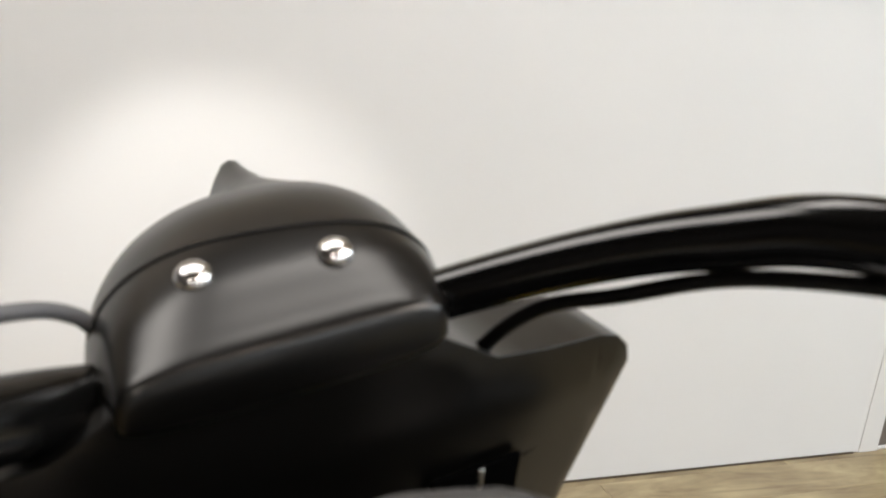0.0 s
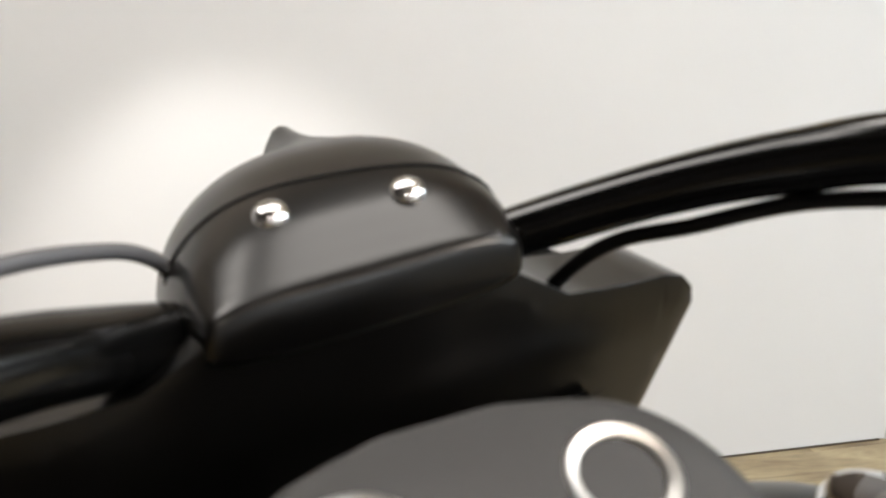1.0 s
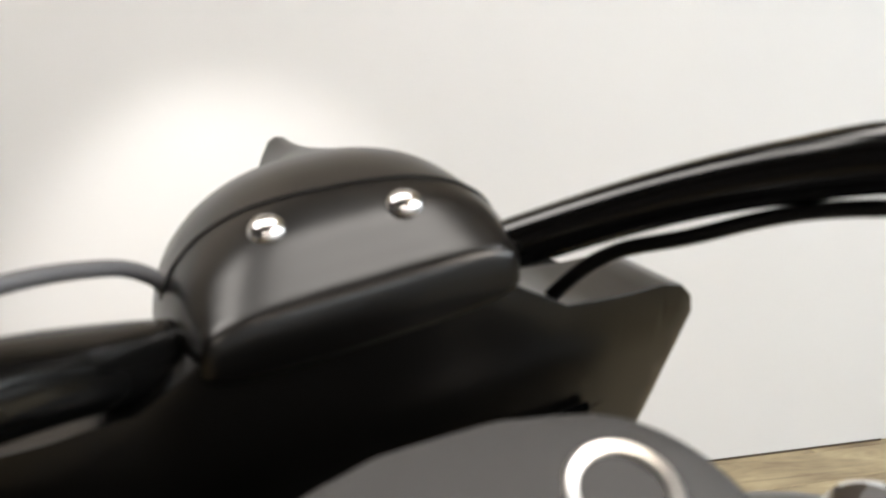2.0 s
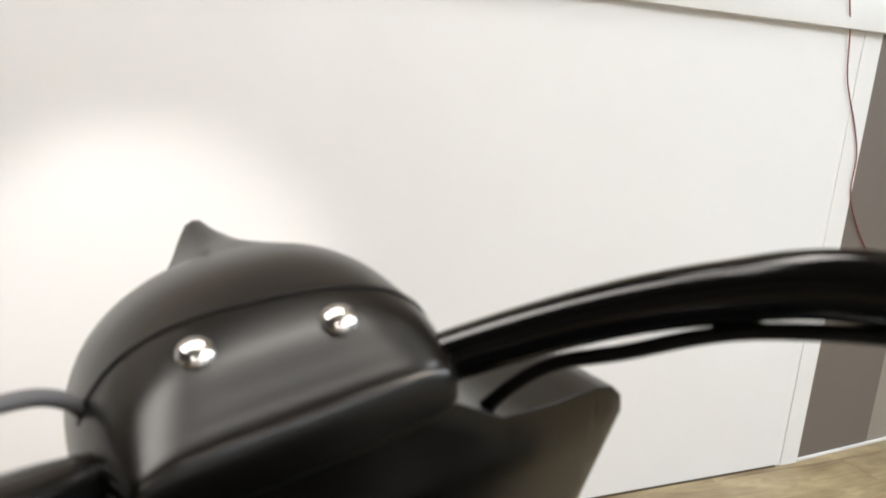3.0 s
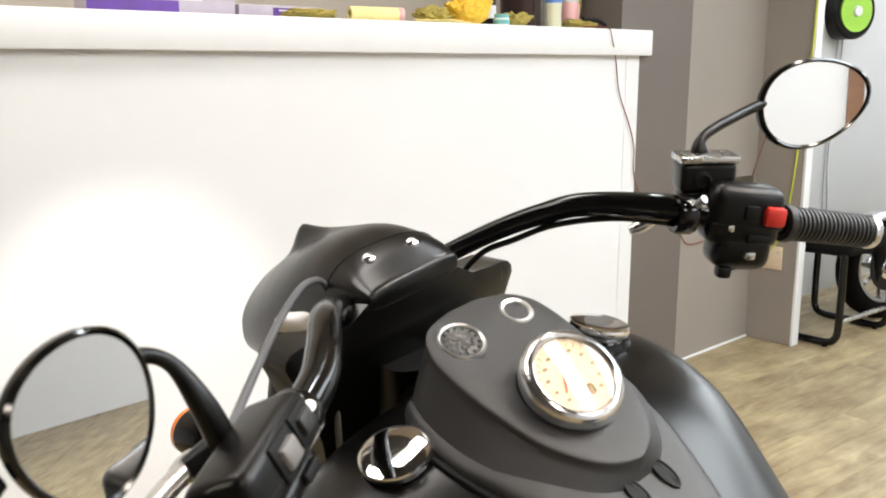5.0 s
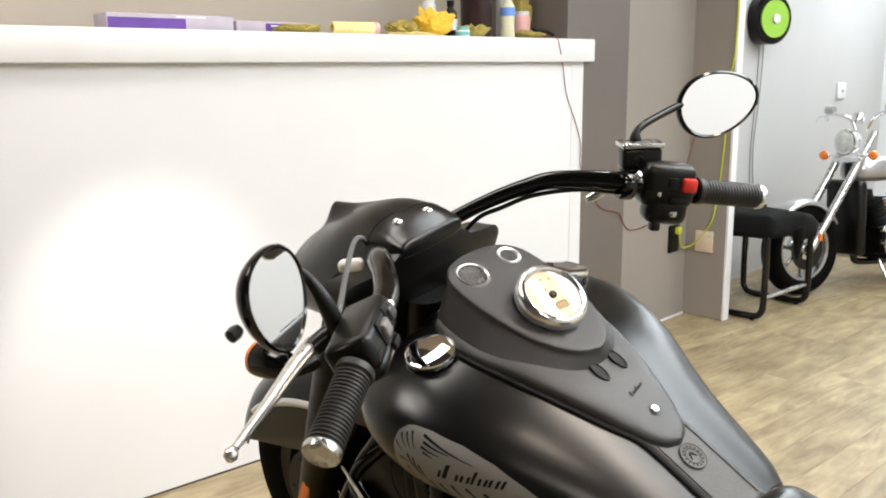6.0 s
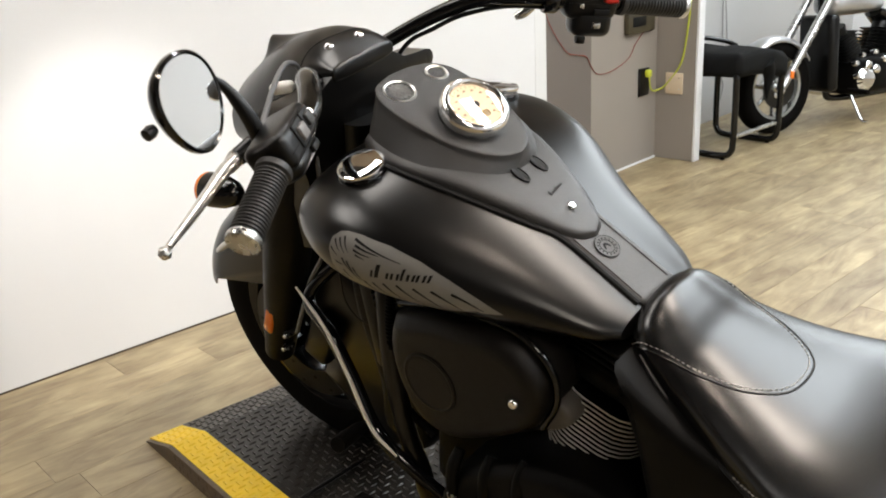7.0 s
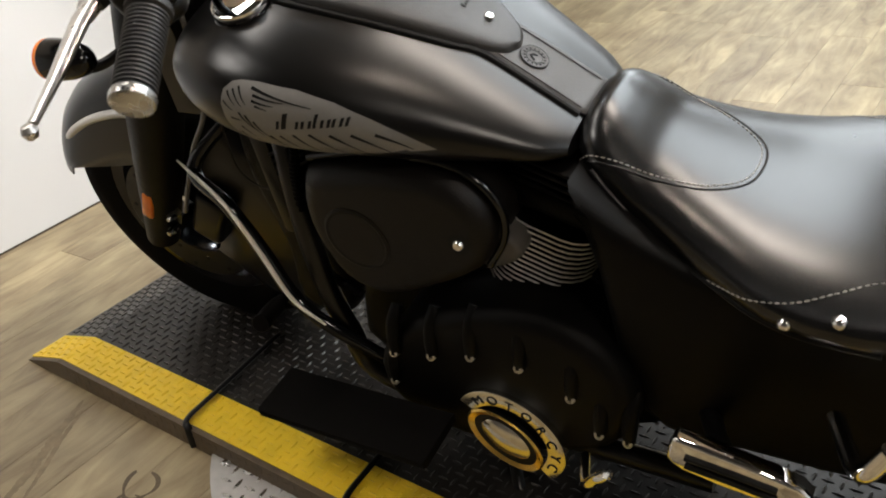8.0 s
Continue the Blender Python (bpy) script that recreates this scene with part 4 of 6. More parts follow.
part("clutch_lever", tube([(-0.362, 0.072, 0.994), (-0.392, 0.072, 0.982), (-0.43, 0.064, 0.966), (-0.47, 0.055, 0.949), (-0.515, 0.047, 0.930)], [0.012, 0.016, 0.014, 0.0115, 0.008], 12, 6, flat=0.5), BRIGHT_STEEL, bike, "polished clutch lever with a ball end")
part("lever_ball", lathe([(0, -0.009), (0.006, -0.007), (0.009, 0), (0.006, 0.007), (0, 0.009)], 16, pose(-0.523, 0.045, 0.926)), BRIGHT_STEEL, bike, "lever ball end")
part("lever_bracket", tube([(-0.362, 0.066, 0.996), (-0.366, 0.076, 0.990), (-0.370, 0.086, 0.982), (-0.380, 0.092, 0.972)], [0.010, 0.012, 0.012, 0.009], 12, 5), BRIGHT_STEEL, bike, "bare metal lever bracket")


def mirror(c, nrm, stem, roll, out, grow=(1.0, 1.0)):
    nrm = Vector(nrm).normalized()
    side = Vector((0, 0, 1)).cross(nrm).normalized()
    up = nrm.cross(side)
    fr = Matrix((side, up, nrm)).transposed().to_4x4()
    level = Matrix.Translation(c) @ fr
    fr = level @ pose(0, 0, 0, 0, 0, roll)

    def ring(scale, h, count=48):
        loop = []
        for k in range(count):
            a = 2 * math.pi * k / count
            x, y = math.cos(a), math.sin(a)
            egg = 1 - 0.16 * x * out
            loop.append(fr @ Vector((0.084 * grow[0] * scale * x, 0.062 * grow[1] * scale * y * egg, h)))
        return loop
    shell = part("mirror", skin([ring(0.25, -0.019), ring(0.6, -0.017), ring(0.88, -0.010), ring(1.0, 0.0), ring(1.0, 0.006), ring(0.95, 0.009), ring(0.91, 0.007), ring(0.91, 0.004)]), GLOSS, bike, "black framed oval rear-view mirror")
    part("mirror_glass", skin([ring(0.905, 0.0055), ring(0.905, 0.0065)]), MIRROR, shell, "mirror glass")
    part("mirror_stem", tube(stem, [0.012, 0.0105] + [0.0066] * (len(stem) - 2), 12, 8), BLACK, shell, "black bent mirror stem")
    part("mirror_knob", lathe([(0.006, 0.0), (0.008, 0.006), (0.0072, 0.014), (0, 0.016)], 16, facing(level @ Vector((out * 0.076 * grow[0], -0.010, -0.012)), level.to_3x3() @ Vector((out * 1.0, -0.2, -0.25)))), BLACK, shell)


mirror((-0.4637, -0.0068, 1.1025), (0.44, -0.89, 0.08), [(-0.352, 0.040, 1.012), (-0.360, 0.046, 1.050), (-0.372, 0.058, 1.086), (-0.395, 0.058, 1.102), (-0.43, 0.030, 1.106), (-0.448, 0.012, 1.110)], -26, -1, (0.74, 0.94))
mirror((0.522, -0.018, 1.124), (-0.50, -0.86, 0.10), [(0.322, 0.028, 1.080), (0.322, 0.030, 1.100), (0.328, 0.030, 1.112), (0.350, 0.028, 1.120), (0.40, 0.024, 1.127), (0.448, 0.020, 1.132), (0.468, 0.018, 1.132)], 5, 1, (1.0, 0.93))
# right master cylinder
mc = part("brake_reservoir", box((0.068, 0.044, 0.038), (0, 0, 0), 0.007, 3), BLACK, bike, "black brake fluid reservoir")
mc.matrix_basis = pose(0.318, 0.022, 1.070, 0, 6, -42)
part("master_perch", box((0.040, 0.040, 0.050), (-0.012, 0, -0.036), 0.010, 3), BLACK, mc, "black clamp block")
part("reservoir_lid", box((0.073, 0.048, 0.009), (0, 0, 0.023), 0.003), STEEL, mc, "bare metal lid")
part("sight_glass", lathe([(0.011, 0.0), (0.011, 0.004), (0.008, 0.005), (0.007, 0.002), (0, 0.002)], 20, facing((-0.008, -0.0225, -0.002), (0, -1, 0))), INK, mc)
part("brake_lever", tube([(0.345, 0.062, 1.010), (0.38, 0.060, 0.995), (0.43, 0.030, 0.975), (0.49, 0.005, 0.955)], [0.010, 0.010, 0.008, 0.006], 10, 6, flat=0.7), CHROME, bike, "polished brake lever")
part("brake_line", tube([(0.320, 0.000, 1.006), (0.275, 0.030, 1.018), (0.235, 0.095, 1.029), (0.195, 0.162, 1.023), (0.160, 0.207, 1.006), (0.140, 0.231, 0.997), (0.124, 0.245, 0.984), (0.112, 0.262, 0.962)], 0.0040, 10, 8), BLACK, bike, "black brake line")
# pale tube in place of the wall's bright reflection on the gloss guard bar
part("guard_highlight", tube([(-0.140, 0.384, 0.590), (-0.145, 0.359, 0.574), (-0.165, 0.284, 0.532), (-0.175, 0.237, 0.452), (-0.188, 0.189, 0.364), (-0.190, 0.132, 0.322)], [0.002, 0.0030, 0.0036, 0.0042, 0.0040, 0.002], 10, 8), material("painted_bar_highlight", (0.82, 0.77, 0.66), 0.35), bike, "pale strip painting the highlight along the guard bar")
part("banjo_bolt", tube([(0.300, 0.085, 1.012), (0.285, 0.096, 1.004), (0.274, 0.106, 1.000)], [0.008, 0.009, 0.006], 10, 3), STEEL, bike, "bare metal banjo fitting")
part("clutch_cable", tube([(-0.345, 0.052, 1.010), (-0.286, 0.106, 1.023), (-0.20, 0.190, 1.032), (-0.13, 0.258, 1.029), (-0.085, 0.300, 1.016), (-0.064, 0.316, 1.003), (-0.055, 0.324, 0.988)], 0.0041, 10, 8), material("dark_grey_cable", (0.10, 0.10, 0.105), 0.4), bike, "dark grey clutch cable")
part("cable_clip", box((0.024, 0.040, 0.019), (-0.155, 0.245, 1.000), 0.008, 3, turn=pose(0, 0, 0, 0, 0, 38)), material("pale_grey_plastic", (0.75, 0.74, 0.72), 0.35), bike, "pale grey cable cover")
part("cable", tube([(-0.10, 0.27, 0.90), (-0.112, 0.275, 0.76), (-0.115, 0.299, 0.677), (-0.115, 0.361, 0.602), (-0.115, 0.408, 0.534), (-0.115, 0.463, 0.449)], 0.0044, 10, 8), material("grey_cable", (0.09, 0.087, 0.08), 0.4), bike, "grey cable to the front brake")
# headlamp light
ld = bpy.data.lights.new("headlight_beam", "SPOT")
ld.energy, ld.color, ld.spot_size, ld.spot_blend, ld.shadow_soft_size = HEADLAMP_WATTS, (1.0, 0.96, 0.90), radians(68), 0.55, 0.03
beam = new("headlight_beam", ld)
beam.matrix_basis = look((0.055, 0.645, 0.925), (0.25, 1.69, 0.42)) @ Matrix.Diagonal((0.80, 1.0, 1.0, 1.0))

# ---- engine and frame ----
def plate_yz(outline, x0, x1, bevel, mat, name, label="", parent=None, segs=3, smooth_outline=3):
    """A rounded plate from a closed outline in y and z, between two x."""
    pts = spline([(0, *q) for q in outline + outline[:1]], smooth_outline)[:-1] if smooth_outline > 1 else [Vector((0, *q)) for q in outline]
    bm = bmesh.new()
    fc = bm.faces.new([bm.verts.new((x0, q.y, q.z)) for q in pts])
    ext = bmesh.ops.extrude_face_region(bm, geom=[fc])
    top = [v for v in ext["geom"] if isinstance(v, bmesh.types.BMVert)]
    bmesh.ops.translate(bm, vec=(x1 - x0, 0, 0), verts=top)
    c = sum((v.co for v in top), Vector()) / len(top)
    rim = [e for e in bm.edges if all(v in top for v in e.verts)]
    bmesh.ops.bevel(bm, geom=rim, offset=bevel, segments=segs, profile=0.5, affect="EDGES")
    return part(name, bm, mat, parent or bike, label)


AIR = [(0.055, 0.648), (-0.05, 0.668), (-0.17, 0.664), (-0.222, 0.625), (-0.230, 0.570), (-0.197, 0.512), (-0.104, 0.458), (-0.023, 0.428), (0.045, 0.452), (0.078, 0.530), (0.076, 0.600)]
air = plate_yz(AIR, -0.07, -0.200, 0.030, ROUGH_BLACK, "air_cleaner", "black rounded air cleaner cover", None, 6)
part("cover_ring", lathe([(0.047, -0.006), (0.047, 0.002), (0.051, 0.0035), (0.055, 0.002), (0.055, -0.006)], 48, facing((-0.1995, -0.012, 0.545), (-1, 0, 0)), close=True), ROUGH_BLACK, air)
part("cover_dish", lathe([(0.0, 0.0005), (0.035, 0.0008), (0.047, 0.002)], 40, facing((-0.2, -0.012, 0.545), (-1, 0, 0))), ROUGH_BLACK, air)
part("cover_bolt", lathe([(0.0085, -0.003), (0.0085, 0.004), (0.006, 0.007), (0, 0.0078)], 20, facing((-0.200, -0.187, 0.570), (-1, 0, 0))), CHROME, air, "chrome bolt")
part("bolt_recess", lathe([(0.017, 0.0012), (0.014, 0.0008), (0.0095, 0.0008)], 24, facing((-0.2, -0.187, 0.570), (-1, 0, 0))), INK, air)
part("cover_lip", tube([(-0.165, 0.06, 0.655), (-0.165, -0.05, 0.676), (-0.165, -0.175, 0.671), (-0.165, -0.232, 0.628), (-0.165, -0.239, 0.570), (-0.165, -0.205, 0.508)], 0.006, 10), GLOSS, air)


def fin_loop(hx, hy, h, r=0.055):
    """A rounded rectangle at height h."""
    loop = []
    for k, (sx, sy) in enumerate(((1, 1), (-1, 1), (-1, -1), (1, -1))):
        for i in range(6):
            a = math.pi / 2 * (k + i / 5)
            loop.append(Vector((sx * (hx - r) + r * math.cos(a), sy * (hy - r) + r * math.sin(a), h)))
    return loop


def cylinder(y0, z0, lean):
    """A finned cylinder that leans along the bike; the edges of the fins are bare metal."""
    m = pose(0, y0, z0, lean, 0, 0)
    cyl = part("engine_cylinder", lathe([(0.062, -0.02), (0.062, 0.20)], 32, m), ENGINE, bike, "black finned engine cylinder")
    for k in range(15):
        h = 0.020 + 0.0094 * k
        fin = part("cooling_fin", skin([fin_loop(0.1215 - 0.0006 * k, 0.078, h - 0.0012), fin_loop(0.1215 - 0.0006 * k, 0.078, h + 0.0012)]), ENGINE, cyl)
        fin.matrix_basis = m
        rim = skin([fin_loop(0.1213 - 0.0006 * k, 0.0778, h - 0.0014), fin_loop(0.1226 - 0.0006 * k, 0.0791, h - 0.0012), fin_loop(0.1226 - 0.0006 * k, 0.0791, h + 0.0012), fin_loop(0.1213 - 0.0006 * k, 0.0778, h + 0.0014)], cap=False)
        part("fin_edge", rim, BARE_FIN, fin, "bare metal fin edge")
    head = part("cylinder_head", box((0.21, 0.15, 0.05), (0, 0, 0.190), 0.02, 4), ENGINE, cyl)
    head.matrix_basis = m
    for k in range(4):
        hf = part("head_fin", box((0.225, 0.15 - 0.01 * k, 0.006), (0, 0, 0.222 + 0.012 * k), 0.002, 1), ENGINE, cyl)
        hf.matrix_basis = m
    return cyl


cylinder(-0.216, 0.394, 20)
cylinder(0.03, 0.40, -27)
plate_yz([(-0.185, 0.560), (-0.235, 0.545), (-0.245, 0.515), (-0.20, 0.487), (-0.175, 0.50)], -0.09, -0.150, 0.008, material("dull_grey_cover", (0.10, 0.092, 0.082), 0.5, 0.2, 0.1, 60), "intake_cover", "dull grey intake cover")
PRIM = [(-0.005, 0.345), (-0.09, 0.400), (-0.20, 0.440), (-0.31, 0.438), (-0.385, 0.385), (-0.41, 0.30), (-0.36, 0.20), (-0.22, 0.135), (-0.08, 0.130), (0.02, 0.18), (0.04, 0.26)]
prim = plate_yz(PRIM, -0.06, -0.200, 0.028, ENGINE, "primary_cover", "black primary drive cover", None, 5)
plate_yz([(0.16, 0.20), (0.12, 0.34), (0.0, 0.42), (-0.3, 0.45), (-0.45, 0.40), (-0.47, 0.2), (-0.3, 0.11), (0.05, 0.11)], 0.16, -0.09, 0.03, ENGINE, "crankcase", "black engine crankcase")
for y, z in ((-0.014, 0.314), (-0.087, 0.329), (-0.160, 0.350), (-0.240, 0.351), (-0.316, 0.313), (-0.353, 0.247), (0.004, 0.243), (-0.396, 0.246)):
    bl = part("cover_bolt", lathe([(0.0075, -0.006), (0.0075, 0.006), (0.006, 0.0075), (0.0035, 0.0075), (0.003, 0.003), (0, 0.003)], 12, facing((-0.203, y, z), (-1, 0, 0.3))), STEEL, prim, "steel cap bolt")
    part("bolt_boss", tube([(-0.172, y - 0.008, z + 0.080), (-0.190, y - 0.005, z + 0.058), (-0.198, y - 0.002, z + 0.026), (-0.200, y, z)], [0.010, 0.012, 0.012, 0.010], 10, 4), ENGINE, prim)
# round badge on the primary cover
BN = Vector((-1, 0, 0.10)).normalized()
bxv = Vector((0, -0.80, -0.60))
bxv = (bxv - BN * bxv.dot(BN)).normalized()
BF = Matrix.Translation((-0.214, -0.205, 0.196)) @ Matrix((bxv, BN.cross(bxv), BN)).transposed().to_4x4()
def arc_band(r0, r1, h0, h1, a0, a1, squash, count=40):
    """A flat band along part of an oval, with thickness."""
    loops = []
    for k in range(count + 1):
        a = radians(a0 + (a1 - a0) * k / count)
        loops.append([BF @ Vector((r * math.cos(a), squash * r * math.sin(a), h)) for r, h in ((r0, h0), (r0, h1), (r0 + 0.002, h1 + 0.0012), (r1 - 0.002, h1 + 0.0012), (r1, h1), (r1, h0))])
    return skin(loops)


badge = part("cover_badge", arc_band(0.066, 0.097, -0.012, 0.003, 184, -14, 0.82), PALE_METAL, prim, "pale polished badge band with lettering")
OVAL = BF @ pose(-0.002, -0.014, 0) @ Matrix.Diagonal((1.12, 0.72, 1, 1))
part("badge_rim", lathe([(0.056, 0.000), (0.064, 0.005), (0.061, 0.008), (0.052, 0.004)], 48, OVAL, close=True), GOLD, badge, "gold badge rim")
part("badge_field", lathe([(0.0, 0.003), (0.054, 0.003), (0.054, -0.010)], 40, OVAL), INK, badge)
part("badge_relief", lathe([(0.0, 0.012), (0.018, 0.010), (0.038, 0.005), (0.042, 0.002)], 32, OVAL), PALE_METAL, badge, "plain raised oval relief")
for k, ch in enumerate("MOTORCYCLE"):
    a = radians(160 - 22 * k)
    if k > 7:
        continue
    cu = bpy.data.curves.new("letter", "FONT")
    cu.body, cu.size, cu.align_x, cu.align_y, cu.extrude = ch, 0.024, "CENTER", "CENTER", 0.0006
    tmp = bpy.data.objects.new("letter", cu)
    me = bpy.data.meshes.new_from_object(tmp)
    bpy.data.objects.remove(tmp)
    me.materials.append(INK)
    lt = new("letter", me)
    lt.parent = badge
    lt.matrix_basis = BF @ pose(0.080 * math.cos(a), 0.064 * math.sin(a), 0.0046, 0, 0, math.degrees(a) - 90)
# frame and bodywork below the seat
for s in (-1, 1):
    part("frame_tube", tube([(s * 0.04, 0.20, 0.80), (s * 0.10, 0.17, 0.62), (s * 0.135, 0.155, 0.45), (s * 0.145, 0.13, 0.28), (s * 0.14, 0.05, 0.15), (s * 0.14, -0.5, 0.12)], 0.019, 14, 8), SATIN, bike, "black frame tube")
    part("engine_guard", tube([(s * 0.07, 0.304, 0.64), (s * 0.128, 0.366, 0.568), (s * 0.153, 0.292, 0.522), (s * 0.162, 0.244, 0.444), (s * 0.174, 0.197, 0.355), (s * 0.176, 0.134, 0.302), (s * 0.15, 0.034, 0.21)], 0.0125, 14, 8), GLOSS, bike, "gloss black engine guard bar")
    part("guard_bolt", lathe([(0.008, 0), (0.008, 0.012), (0.005, 0.015), (0, 0.015)], 12, facing((s * 0.196, 0.235, 0.33), (s, 0, 0.4))), CHROME, bike)
    part("highway_peg", tube([(s * 0.180, 0.222, 0.350), (s * 0.21, 0.212, 0.360), (s * 0.265, 0.194, 0.377)], [0.010, 0.015, 0.015], 14, 5), RUBBER, bike, "rubber covered highway peg")
    side = plate_yz([(-0.33, 0.655) if s < 0 else (-0.37, 0.56), (-0.40, 0.60) if s < 0 else (-0.42, 0.55), (-0.50, 0.548), (-0.62, 0.53), (-0.80, 0.56), (-0.86, 0.50), (-0.86, 0.27), (-0.55, 0.235), (-0.40, 0.27), (-0.36, 0.52)], s * 0.06, s * 0.165, 0.02, ENGINE, "side_cover", "satin black side cover")
    board = plate_yz([(0.24, 0.185), (0.24, 0.203), (-0.10, 0.203), (-0.10, 0.185)], s * 0.21, s * 0.315, 0.006, RUBBER, "floorboard", "black rubber floorboard", None, 2, 1)
part("sub_frame", box((0.10, 0.55, 0.10), (0, -0.58, 0.46), 0.02), SATIN, bike)
part("frame_backbone", tube([(0, 0.26, 0.86), (0, 0.0, 0.70), (0, -0.30, 0.60), (0, -0.45, 0.56), (0, -0.75, 0.50)], 0.030, 14), SATIN, bike)
part("steering_head", tube([(0, 0.262, 0.90), (0, 0.285, 0.82), (0, 0.33, 0.70)], 0.045, 16, 4), SATIN, bike)
radiator = part("oil_cooler", box((0.22, 0.035, 0.24), (0, 0.215, 0.56), 0.008), BLACK, bike, "black finned oil cooler")
for k in range(14):
    part("cooler_fin", box((0.20, 0.006, 0.005), (0, 0.236, 0.46 + 0.0155 * k)), ENGINE, radiator)
part("chin_cover", tube([(-0.092, 0.300, 0.640), (-0.092, 0.304, 0.599), (-0.092, 0.305, 0.553), (-0.092, 0.275, 0.521), (-0.092, 0.217, 0.517)], 0.0018, 8), DARK_STEEL, radiator, "thin bright edge")
frame_cover = plate_yz([(0.290, 0.66), (0.303, 0.53), (0.282, 0.38), (0.296, 0.25), (0.205, 0.215), (0.150, 0.30), (0.168, 0.45), (0.176, 0.56), (0.190, 0.67)], 0.06, -0.085, 0.030, ENGINE, "down_tube_cover", "smooth black cover between front wheel and engine", None, 5)
loom_line = spline([(-0.118, 0.126, 0.645), (-0.128, 0.136, 0.598), (-0.130, 0.147, 0.543), (-0.130, 0.161, 0.459), (-0.130, 0.146, 0.388), (-0.128, 0.088, 0.345)], 14)
part("wire_loom", tube(loom_line, [0.0068 if k % 2 else 0.0088 for k in range(len(loom_line))], 10, 2), RUBBER, bike, "black corrugated wire loom")
# chrome foot lever on the left, shift rod, side stand
fl = plate_yz([(-0.480, 0.352), (-0.490, 0.386), (-0.515, 0.386), (-0.640, 0.356), (-0.645, 0.325), (-0.60, 0.312), (-0.50, 0.330)], -0.262, -0.285, 0.006, CHROME, "foot_bracket", "polished slotted foot bracket", None, 3, 2)
for dz in (-0.006, 0.010):
    part("slot", tube([(-0.2862, -0.505, 0.352 + dz), (-0.2862, -0.56, 0.344 + dz), (-0.2862, -0.615, 0.334 + dz)], 0.0042, 8, 3), INK, fl)
part("foot_bracket_arm", tube([(-0.16, -0.50, 0.30), (-0.22, -0.53, 0.32), (-0.265, -0.55, 0.345)], 0.014, 12), BLACK, bike)
part("shift_lever", tube([(-0.215, -0.33, 0.20), (-0.28, -0.36, 0.235), (-0.295, -0.385, 0.275), (-0.30, -0.405, 0.300)], [0.008, 0.008, 0.009, 0.008], 10), CHROME, bike, "chrome shift lever")
part("passenger_peg", tube([(-0.20, -0.66, 0.40), (-0.27, -0.69, 0.41), (-0.30, -0.705, 0.44), (-0.30, -0.725, 0.485)], 0.011, 12), CHROME, bike, "curved chrome bar")
part("side_stand", tube([(-0.10, -0.12, 0.13), (-0.16, -0.16, 0.06), (-0.225, -0.20, 0.0), (-0.262, -0.215, -0.030)], 0.011, 12), BLACK, bike, "black side stand")
stand_pad = part("stand_foot", box((0.07, 0.05, 0.008), (-0.268, -0.217, -0.038), 0.003, turn=pose(0, 0, 0, 0, 9.5, 0)), BLACK, bike)
# rear wheel and fender
RW = pose(0, -1.03, 0.325, 0, 90, 0)
rear = part("rear_wheel", lathe([(0.03, -0.06), (0.20, -0.05), (0.20, 0.05), (0.03, 0.06)], 32, RW), GLOSS, bike, "black rear wheel")
part("tyre", lathe([(0.20, -0.075), (0.25, -0.09), (0.295, -0.08), (0.318, -0.045), (0.325, 0), (0.318, 0.045), (0.295, 0.08), (0.25, 0.09), (0.20, 0.075)], 56, RW, close=True), RUBBER, rear, "black rubber tyre")
bm = bmesh.new()
rows = []
for i in range(33):
    a = radians(-5 + 200 * i / 32)
    row = []
    for k in range(13):
        b = -math.pi / 2 + math.pi * k / 12
        x, r = 0.115 * math.sin(b), 0.29 + 0.085 * math.cos(b)
        if k in (0, 12):
            r = 0.17
        row.append(bm.verts.new((x, -1.03 + r * math.cos(a), 0.325 + r * math.sin(a))))
    rows.append(row)
for a, b in zip(rows, rows[1:]):
    for k in range(12):
        bm.faces.new((a[k], a[k + 1], b[k + 1], b[k]))
rf = part("rear_fender", bm, SATIN, bike, "deep satin black rear fender")
rf.modifiers.new("thick", "SOLIDIFY").thickness = 0.004
part("exhaust_pipe", tube([(0.14, 0.06, 0.42), (0.19, 0.10, 0.30), (0.20, -0.1, 0.20), (0.21, -0.6, 0.20), (0.22, -1.3, 0.24)], [0.025, 0.026, 0.03, 0.045, 0.045], 18), GLOSS, bike, "black exhaust pipe")

# ---- platform ----
PF = pose(0.112, 0.0, 0, 0, 0, -6.2)
platform = thing("platform", PF, "low black checker plate motorcycle platform with yellow edges", "platform")
HW, YF, YB = 0.315, 1.088, -1.55


def deck(x0, x1, name, mat, label):
    """A strip of the deck whose front end slopes down to the floor."""
    bm = bmesh.new()
    prof = [(YB, 0.018), (YB, 0.052), (YF - 0.155, 0.052), (YF, 0.006), (YF, 0.002)]
    a = [bm.verts.new((x0, y, z)) for y, z in prof]
    b = [bm.verts.new((x1, y, z)) for y, z in prof]
    for k in range(5):
        bm.faces.new((a[k], a[(k + 1) % 5], b[(k + 1) % 5], b[k]))
    bm.faces.new(a)
    bm.faces.new(b)
    return part(name, bm, mat, platform, label, smooth=False)


deck_plate = deck(-HW + 0.092, HW - 0.092, "deck_plate", PLATE, "black checker plate")
edge_l = deck(-HW, -HW + 0.092, "yellow_edge", YELLOW, "worn yellow painted edge")
edge_r = deck(HW - 0.092, HW, "yellow_edge", YELLOW, "worn yellow painted edge")
rails = []
